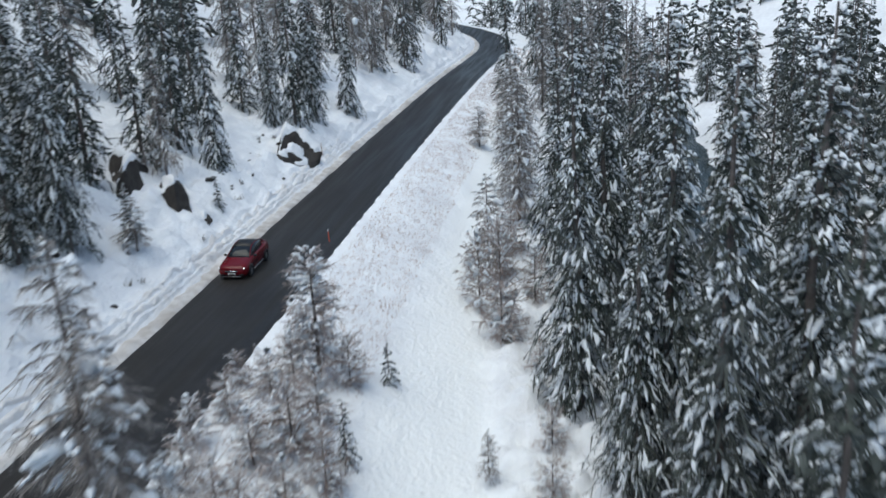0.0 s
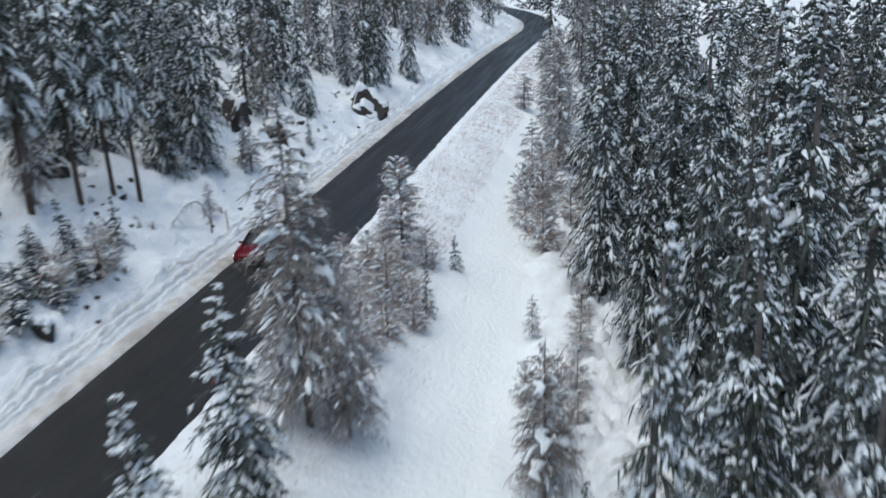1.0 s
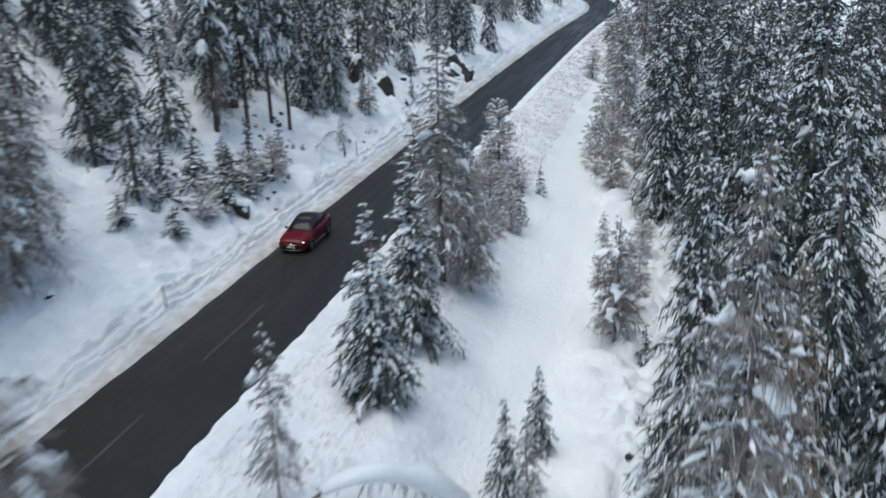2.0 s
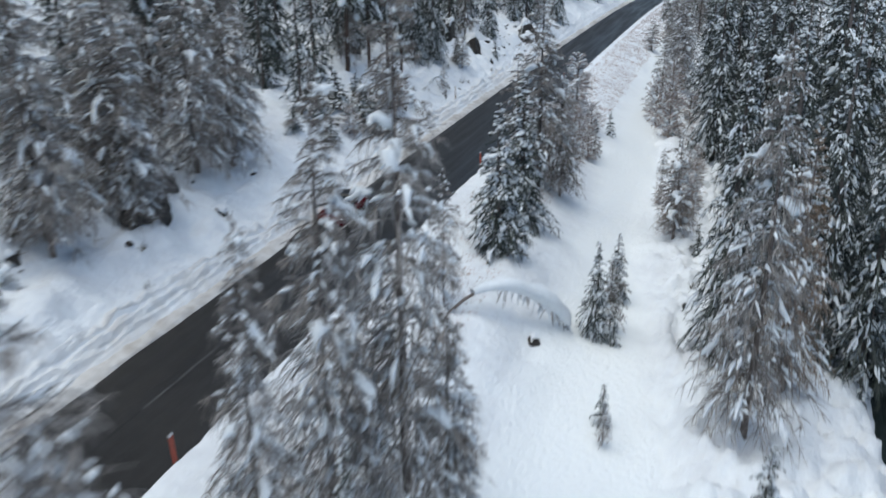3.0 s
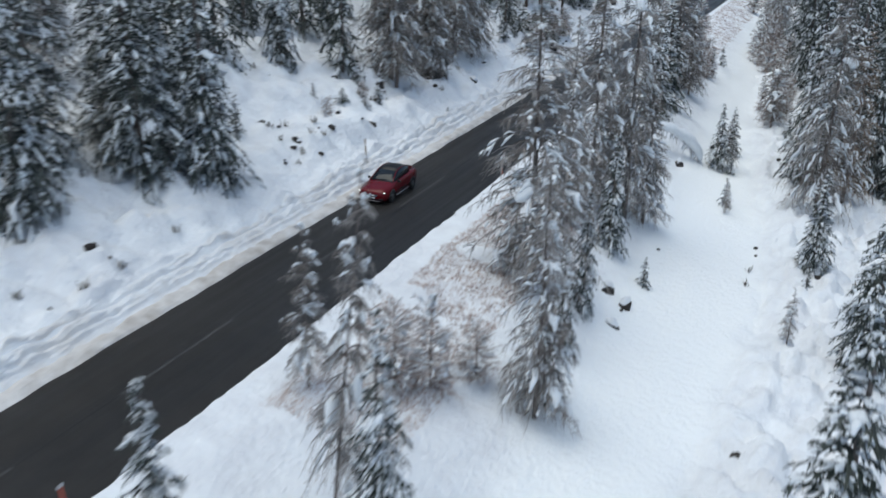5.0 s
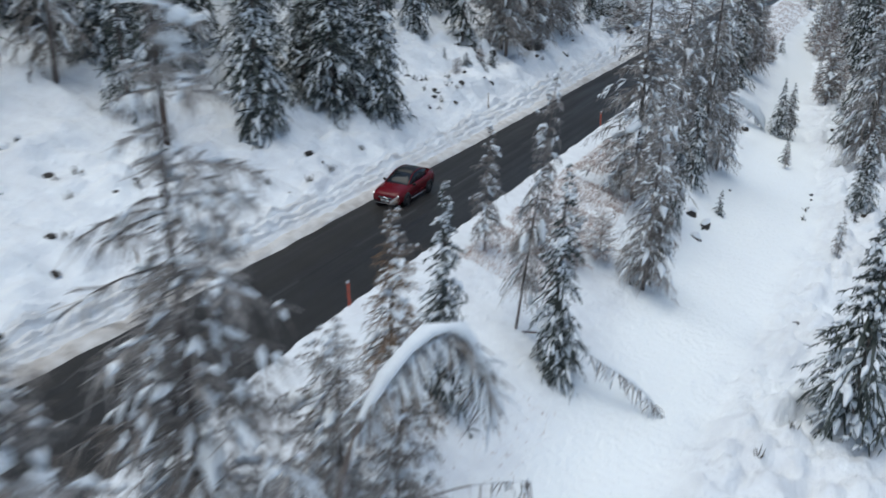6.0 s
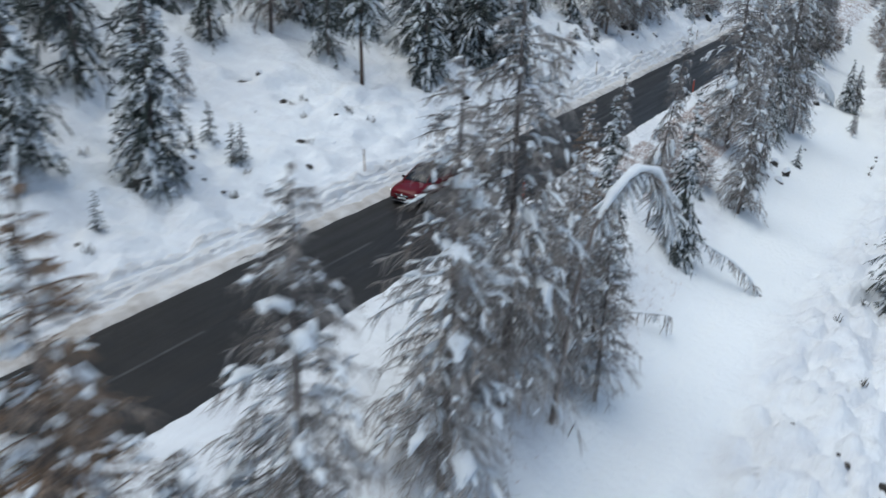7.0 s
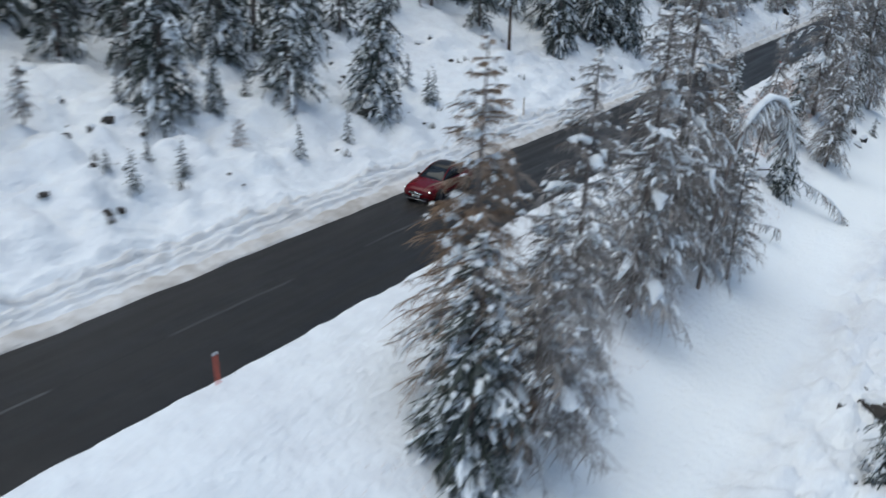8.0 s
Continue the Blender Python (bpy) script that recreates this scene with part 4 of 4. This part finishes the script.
def dry_grass():
    """Stalks of dry grass that come through the thin snow of the verge."""
    rng = np.random.default_rng(9)
    V, F, n = [], [], 0
    for y0, y1, s0, s1, many in ((40, 190, 4.2, 9.5, 30000), (-52, -24, 5.0, 10.0, 19000), (-110, -60, 9.5, 13.5, 1500), (-20, 40, 4.5, 9.5, 7000)):
        for _ in range(many):
            y = rng.uniform(y0, y1)
            s = rng.uniform(s0, s1)
            x = float(centre(y)) + s / 0.986
            if noise.noise((x * 0.25, y * 0.25, 3.0)) < -0.4:
                continue
            z = ground_z(x, y) - 0.03
            a = rng.uniform(0, 6.28)
            w, h = rng.uniform(0.010, 0.024), rng.uniform(0.06, 0.30)
            dx, dy = math.cos(a) * w, math.sin(a) * w
            lx, ly = rng.normal(0, 0.12, 2)
            V += [(x - dx, y - dy, z), (x + dx, y + dy, z), (x + lx, y + ly, z + h)]
            F.append((n, n + 1, n + 2))
            n += 3
    ob = mesh_object("dry_grass", V, F, GRASS, smooth=False)
    tagged(ob, "dry brown grass stalks poking through snow", "grass", kind="stuff")


dry_grass()


def debris():
    """Small stones and dark tufts of heath that show through the snow of the slope."""
    rng = np.random.default_rng(31)
    stones, tufts = Bag(), Bag()
    bm = bmesh.new()
    bmesh.ops.create_icosphere(bm, subdivisions=1, radius=1.0)
    ball = np.array([v.co[:] for v in bm.verts])
    faces = np.array([[v.index for v in f.verts] for f in bm.faces])
    bm.free()
    for y0, y1, s0, s1, many in ((-105, 100, -16, -5.2, 420), (-32, -6, -12.5, -6.6, 90), (14, 40, -12.5, -6.4, 110), (-100, 30, 19.5, 27, 60), (-60, 0, 12, 14.5, 12)):
        for _ in range(many):
            y, s = rng.uniform(y0, y1), rng.uniform(s0, s1)
            x = float(centre(y)) + s / 0.986
            if noise.noise((x * 0.16, y * 0.16, 40.0)) < 0.05:
                continue
            z = ground_z(x, y)
            if rng.random() < 0.45:
                k = rng.uniform(0.10, 0.32)
                shape = ball * (1 + rng.normal(0, 0.14, (len(ball), 1))) * (k, k * rng.uniform(0.7, 1.2), k * 0.7)
                stones.add(shape + (x, y, z + 0.02), faces)
            else:
                m = 14
                a = rng.uniform(0, 6.28, m)
                A = np.stack([x + rng.normal(0, 0.12, m), y + rng.normal(0, 0.12, m), np.full(m, z - 0.03)], 1)
                B = A + np.stack([np.cos(a) * 0.22, np.sin(a) * 0.22, rng.uniform(0.12, 0.5, m)], 1)
                side = np.stack([-np.sin(a), np.cos(a), np.zeros(m)], 1) * 0.03
                V = np.stack([A - side, A + side, B - side * 0.4, B + side * 0.4], 1)
                tufts.add(V, (np.arange(m)[:, None, None] * 4 + np.array([(0, 1, 3, 2)])[None]).reshape(-1, 4))
    tagged(mesh_object("stones", *stones.lists(), ROCK, smooth=False), "small dark stones showing through the snow", "stones", kind="stuff")
    tagged(mesh_object("heath_tufts", *tufts.lists(), HEATH, smooth=False), "dark tufts of heath poking out of the snow", "undergrowth", kind="stuff")


debris()

# ---------------------------------------------------------------- car
PAINT = material("dark_red_car_paint", (0.120, 0.004, 0.008), 0.26, vary=0.15, scale=2, coat=0.12, spec=0.22)
BLACK = material("black_trim", (0.012, 0.012, 0.013), 0.4, spec=0.3)
GLASS = material("tinted_glass", (0.012, 0.016, 0.020), 0.05, spec=0.30)
TYRE = material("tyre_rubber", (0.018, 0.018, 0.018), 0.85, vary=0.3, scale=20)
ALLOY = material("grey_alloy", (0.35, 0.35, 0.36), 0.3, metal=0.9)
TRIM = material("satin_metal_trim", (0.30, 0.30, 0.31), 0.4, metal=0.8, vary=0.1, scale=8)
CHROME = material("chrome", (0.75, 0.75, 0.76), 0.15, metal=1.0)
PLATE = material("white_plate", (0.75, 0.75, 0.75), 0.5)
RED_LAMP = material("red_lamp", (0.35, 0.01, 0.01), 0.2)
LAMP = material("headlight_glow", (0.9, 0.9, 0.95), 0.2)
LAMP.node_tree.nodes["Principled BSDF"].inputs["Emission Color"].default_value = (0.95, 0.97, 1.0, 1)
LAMP.node_tree.nodes["Principled BSDF"].inputs["Emission Strength"].default_value = 2.5


def part(name, bm, mat, parent, label="", smooth=True):
    me = bpy.data.meshes.new(name)
    bm.to_mesh(me)
    bm.free()
    me.materials.append(mat)
    if smooth:
        me.polygons.foreach_set("use_smooth", [True] * len(me.polygons))
    ob = new(name, me)
    ob.parent = parent
    if label:
        ob["label"] = label
    return ob


def loft(sections, mirror=True, crease=True):
    """A closed skin through half sections (lists of points with x >= 0), mirrored across x = 0."""
    bm = bmesh.new()
    rows = []
    for sec in sections:
        pts = list(sec)
        if mirror:
            pts = [Vector((-p[0], p[1], p[2])) for p in reversed(pts)] + [Vector(p) for p in pts]
        rows.append([bm.verts.new(p) for p in pts])
    for a, b in zip(rows, rows[1:]):
        for i in range(len(a) - 1):
            bm.faces.new((a[i], a[i + 1], b[i + 1], b[i]))
        bm.faces.new((a[-1], a[0], b[0], b[-1]))
    bm.faces.new(rows[0])
    bm.faces.new(list(reversed(rows[-1])))
    bmesh.ops.remove_doubles(bm, verts=bm.verts, dist=0.002)
    bmesh.ops.recalc_face_normals(bm, faces=bm.faces)
    return bm


def block(x, y, z, sx, sy, sz, bevel=0.02, turn=0.0):
    bm = bmesh.new()
    bmesh.ops.create_cube(bm, size=1.0)
    bmesh.ops.scale(bm, vec=(sx, sy, sz), verts=bm.verts)
    if bevel:
        bmesh.ops.bevel(bm, geom=bm.edges, offset=bevel, segments=2, affect="EDGES")
    bmesh.ops.rotate(bm, verts=bm.verts, cent=(0, 0, 0), matrix=Matrix.Rotation(radians(turn), 3, "Z"))
    bmesh.ops.translate(bm, vec=(x, y, z), verts=bm.verts)
    return bm


def line_tube(points, radius, sides=6):
    bm = bmesh.new()
    v, f = tube(points, [radius] * len(points), sides)
    vs = [bm.verts.new(p) for p in v]
    for q in f:
        bm.faces.new([vs[i] for i in q])
    return bm


WHEEL_R = 0.385


def build_car():
    car = new("car")
    tagged(car, "dark red coupe-like sport utility car with black roof", "car")
    # lower body: y, floor z, half width at sill, half width at waist, waist z, deck z, deck half width
    st = [(-2.46, 0.42, 0.60, 0.72, 0.66, 0.80, 0.50), (-2.40, 0.30, 0.74, 0.84, 0.70, 0.88, 0.62), (-2.22, 0.25, 0.88, 0.95, 0.76, 0.97, 0.74),
          (-1.85, 0.24, 0.95, 1.00, 0.84, 1.03, 0.80), (-1.45, 0.25, 0.97, 1.005, 0.90, 1.08, 0.82), (-0.95, 0.25, 0.95, 0.985, 0.95, 1.13, 0.84),
          (-0.3, 0.25, 0.94, 0.98, 0.97, 1.13, 0.89), (0.5, 0.25, 0.94, 0.985, 0.99, 1.15, 0.90), (1.1, 0.25, 0.96, 1.00, 1.01, 1.18, 0.90),
          (1.5, 0.26, 0.98, 1.01, 1.02, 1.21, 0.88), (1.95, 0.30, 0.96, 0.99, 1.02, 1.24, 0.82), (2.30, 0.36, 0.88, 0.93, 0.98, 1.22, 0.74), (2.46, 0.46, 0.74, 0.82, 0.90, 1.12, 0.60)]
    secs = []
    for y, zf, hs, hw, zw, zd, hd in st:
        secs.append([(hs * 0.6, y, zf), (hs, y, zf + 0.05), (hw, y, (zf + zw) * 0.5), (hw * 0.995, y, zw), (hw * 0.5 + hd * 0.5, y, (zw + zd) * 0.5 + 0.03), (hd, y, zd), (hd * 0.5, y, zd + 0.025), (0.0, y, zd + 0.03)])
    body = part("body", loft(secs), PAINT, car, "glossy dark red bodywork")
    cab = [(-1.02, 1.10, 0.84, 1.13, 0.80), (-0.62, 1.12, 0.87, 1.37, 0.72), (-0.15, 1.13, 0.89, 1.60, 0.65), (0.35, 1.14, 0.90, 1.69, 0.63), (0.95, 1.16, 0.89, 1.67, 0.62),
           (1.45, 1.19, 0.86, 1.56, 0.60), (1.9, 1.22, 0.80, 1.40, 0.60), (2.2, 1.22, 0.72, 1.26, 0.62)]
    secs = [[(hb, y, zb - 0.05), (hb * 0.45 + hr * 0.55, y, zb + (zr - zb) * 0.55), (hr, y, zr), (hr * 0.5, y, zr + 0.03), (0, y, zr + 0.04)] for y, zb, hb, zr, hr in cab]
    part("glazing", loft(secs), GLASS, car, "dark tinted glazing")
    roof = [(y, zr, hr) for y, zb, hb, zr, hr in cab if -0.2 < y < 1.5]
    secs = [[(hr * 1.01, y, zr - 0.015), (hr * 1.0, y, zr + 0.012), (hr * 0.5, y, zr + 0.045), (0, y, zr + 0.055)] for y, zr, hr in roof]
    part("roof", loft(secs), BLACK, car, "glossy black roof")
    for sx in (-1, 1):
        part("roof_rail", line_tube([(sx * hr * 1.0, y, zr) for y, zb, hb, zr, hr in cab], 0.035), PAINT, car)
        part("rear_pillar", loft([[(sx * 0.87, 1.25, 1.16), (sx * 0.88, 1.3, 1.2), (sx * 0.70, 1.5, 1.5)], [(sx * 0.80, 2.1, 1.18), (sx * 0.80, 2.1, 1.26), (sx * 0.64, 1.98, 1.37)]], mirror=False), PAINT, car)
        part("sill_board", block(sx * 0.99, 0.02, 0.33, 0.10, 1.9, 0.05), TRIM, car, "bright metal running board")
        mirror_part = part("mirror", block(sx * 1.05, -0.62, 1.16, 0.22, 0.12, 0.16, 0.04), BLACK, car)
        part("mirror_base", block(sx * 0.95, -0.62, 1.12, 0.12, 0.08, 0.05, 0.01), BLACK, mirror_part)
        lamp = part("headlight", block(sx * 0.74, -2.28, 0.80, 0.36, 0.20, 0.12, 0.03, turn=sx * 22), GLASS, car, "dark headlight housing")
        part("light_strip", block(sx * 0.66, -2.395, 0.815, 0.12, 0.03, 0.026, 0.008, turn=sx * 16), LAMP, lamp, "lit white daytime lamp")
        part("light_strip", block(sx * 0.84, -2.335, 0.845, 0.12, 0.03, 0.026, 0.008, turn=sx * 32), LAMP, lamp, "lit white daytime lamp")
        part("air_intake", block(sx * 0.66, -2.39, 0.44, 0.34, 0.12, 0.16, 0.03, turn=sx * 14), BLACK, car)
        part("tail_light", block(sx * 0.62, 2.40, 1.0, 0.46, 0.12, 0.10, 0.03, turn=-sx * 14), RED_LAMP, car)
        for y in (-0.28, 0.62):
            part("door_handle", block(sx * 0.995, y, 1.0, 0.03, 0.22, 0.035, 0.01), PAINT, car)
        for y in (-0.85, 0.22, 1.1):
            part("door_gap", line_tube([(sx * 0.975, y, 0.36), (sx * 1.0, y, 0.62), (sx * 0.992, y, 0.96), (sx * 0.93, y, 1.1)], 0.008, 4), BLACK, car)
        for y in (-1.47, 1.47):
            bm = bmesh.new()
            bmesh.ops.create_cone(bm, cap_ends=True, segments=28, radius1=0.45, radius2=0.45, depth=0.16)
            bmesh.ops.rotate(bm, verts=bm.verts, cent=(0, 0, 0), matrix=Matrix.Rotation(radians(90), 3, "Y"))
            bmesh.ops.translate(bm, vec=(sx * 0.925, y, 0.42), verts=bm.verts)
            part("wheel_arch", bm, BLACK, car)
    part("grille", block(0, -2.44, 0.66, 0.92, 0.08, 0.22, 0.04), BLACK, car, "black radiator grille")
    part("grille_bar", block(0, -2.485, 0.67, 0.90, 0.03, 0.03, 0.008), CHROME, car)
    bm = bmesh.new()
    bmesh.ops.create_cone(bm, cap_ends=True, segments=20, radius1=0.09, radius2=0.09, depth=0.03)
    bmesh.ops.rotate(bm, verts=bm.verts, cent=(0, 0, 0), matrix=Matrix.Rotation(radians(90), 3, "X"))
    bmesh.ops.translate(bm, vec=(0, -2.50, 0.67), verts=bm.verts)
    part("badge", bm, CHROME, car)
    plate = part("plate", block(0, -2.47, 0.50, 0.52, 0.03, 0.12, 0.005), PLATE, car, "white plate with a plain dark bar")
    part("plate_bar", block(0, -2.488, 0.50, 0.36, 0.006, 0.045, 0), BLACK, plate)
    part("front_skirt", block(0, -2.37, 0.30, 1.3, 0.16, 0.035, 0.01), TRIM, car)
    part("lower_intake", block(0, -2.41, 0.42, 1.0, 0.10, 0.13, 0.02), BLACK, car)
    part("rear_skirt", block(0, 2.38, 0.40, 1.4, 0.20, 0.14, 0.04), BLACK, car)
    for x in (-0.38, 0.38):
        part("wiper", line_tube([(x, -0.98, 1.17), (x + 0.34, -0.80, 1.26)], 0.012, 4), BLACK, car)
    wheels = []
    for sx in (-1, 1):
        for y in (-1.47, 1.47):
            hub = new("wheel")
            hub.parent = car
            hub.matrix_basis = pose(sx * 0.90, y, WHEEL_R)
            bm = bmesh.new()
            ring = []
            prof = [(-0.14, 0.27), (-0.145, 0.34), (-0.11, 0.385), (0.11, 0.385), (0.145, 0.34), (0.14, 0.27)]
            for i in range(28):
                a = 2 * math.pi * i / 28
                ring.append([bm.verts.new((px, pr * math.cos(a), pr * math.sin(a))) for px, pr in prof])
            for i in range(28):
                a, b = ring[i], ring[(i + 1) % 28]
                for j in range(6):
                    bm.faces.new((a[j], a[(j + 1) % 6], b[(j + 1) % 6], b[j]))
            bmesh.ops.recalc_face_normals(bm, faces=bm.faces)
            part("tyre", bm, TYRE, hub)
            bm = bmesh.new()
            bmesh.ops.create_cone(bm, cap_ends=True, segments=24, radius1=0.10, radius2=0.10, depth=0.10)
            bmesh.ops.rotate(bm, verts=bm.verts, cent=(0, 0, 0), matrix=Matrix.Rotation(radians(90), 3, "Y"))
            bmesh.ops.translate(bm, vec=(sx * 0.09, 0, 0), verts=bm.verts)
            for i in range(5):
                made = bmesh.ops.create_cube(bm, size=1.0)["verts"]
                bmesh.ops.scale(bm, vec=(0.04, 0.07, 0.26), verts=made)
                bmesh.ops.translate(bm, vec=(sx * 0.11, 0, 0.15), verts=made)
                bmesh.ops.rotate(bm, verts=made, cent=(0, 0, 0), matrix=Matrix.Rotation(radians(72 * i), 3, "X"))
            part("rim", bm, ALLOY, hub, smooth=False)
            wheels.append(hub)
    return car, wheels


CAR, WHEELS = build_car()


def car_y(t):
    """The car's front axle line rolls at an even seventeen metres a second."""
    return 57.2 - 16.21 * t - 0.107 * t * t


def motions():
    rows = []
    for i in range(17):
        t = 0.5 * i
        y = car_y(t)
        c = float(centre(y))
        slope = (float(centre(y + 2)) - float(centre(y - 2))) / 4
        x = c - 1.85
        rows.append((t, pose(x, y, float(road_z(y)) + 0.035, 0.57, 0, -math.degrees(math.atan(slope)))))
    walk(CAR, rows)
    for hub in WHEELS:
        x, y, z = hub.matrix_basis.translation
        spin = []
        for i in range(241):
            t = i / 30
            turned = (car_y(0) - car_y(t)) * 1.013 / WHEEL_R
            spin.append((t, pose(x, y, z, math.degrees(turned), 0, 0)))
        walk(hub, spin)


motions()
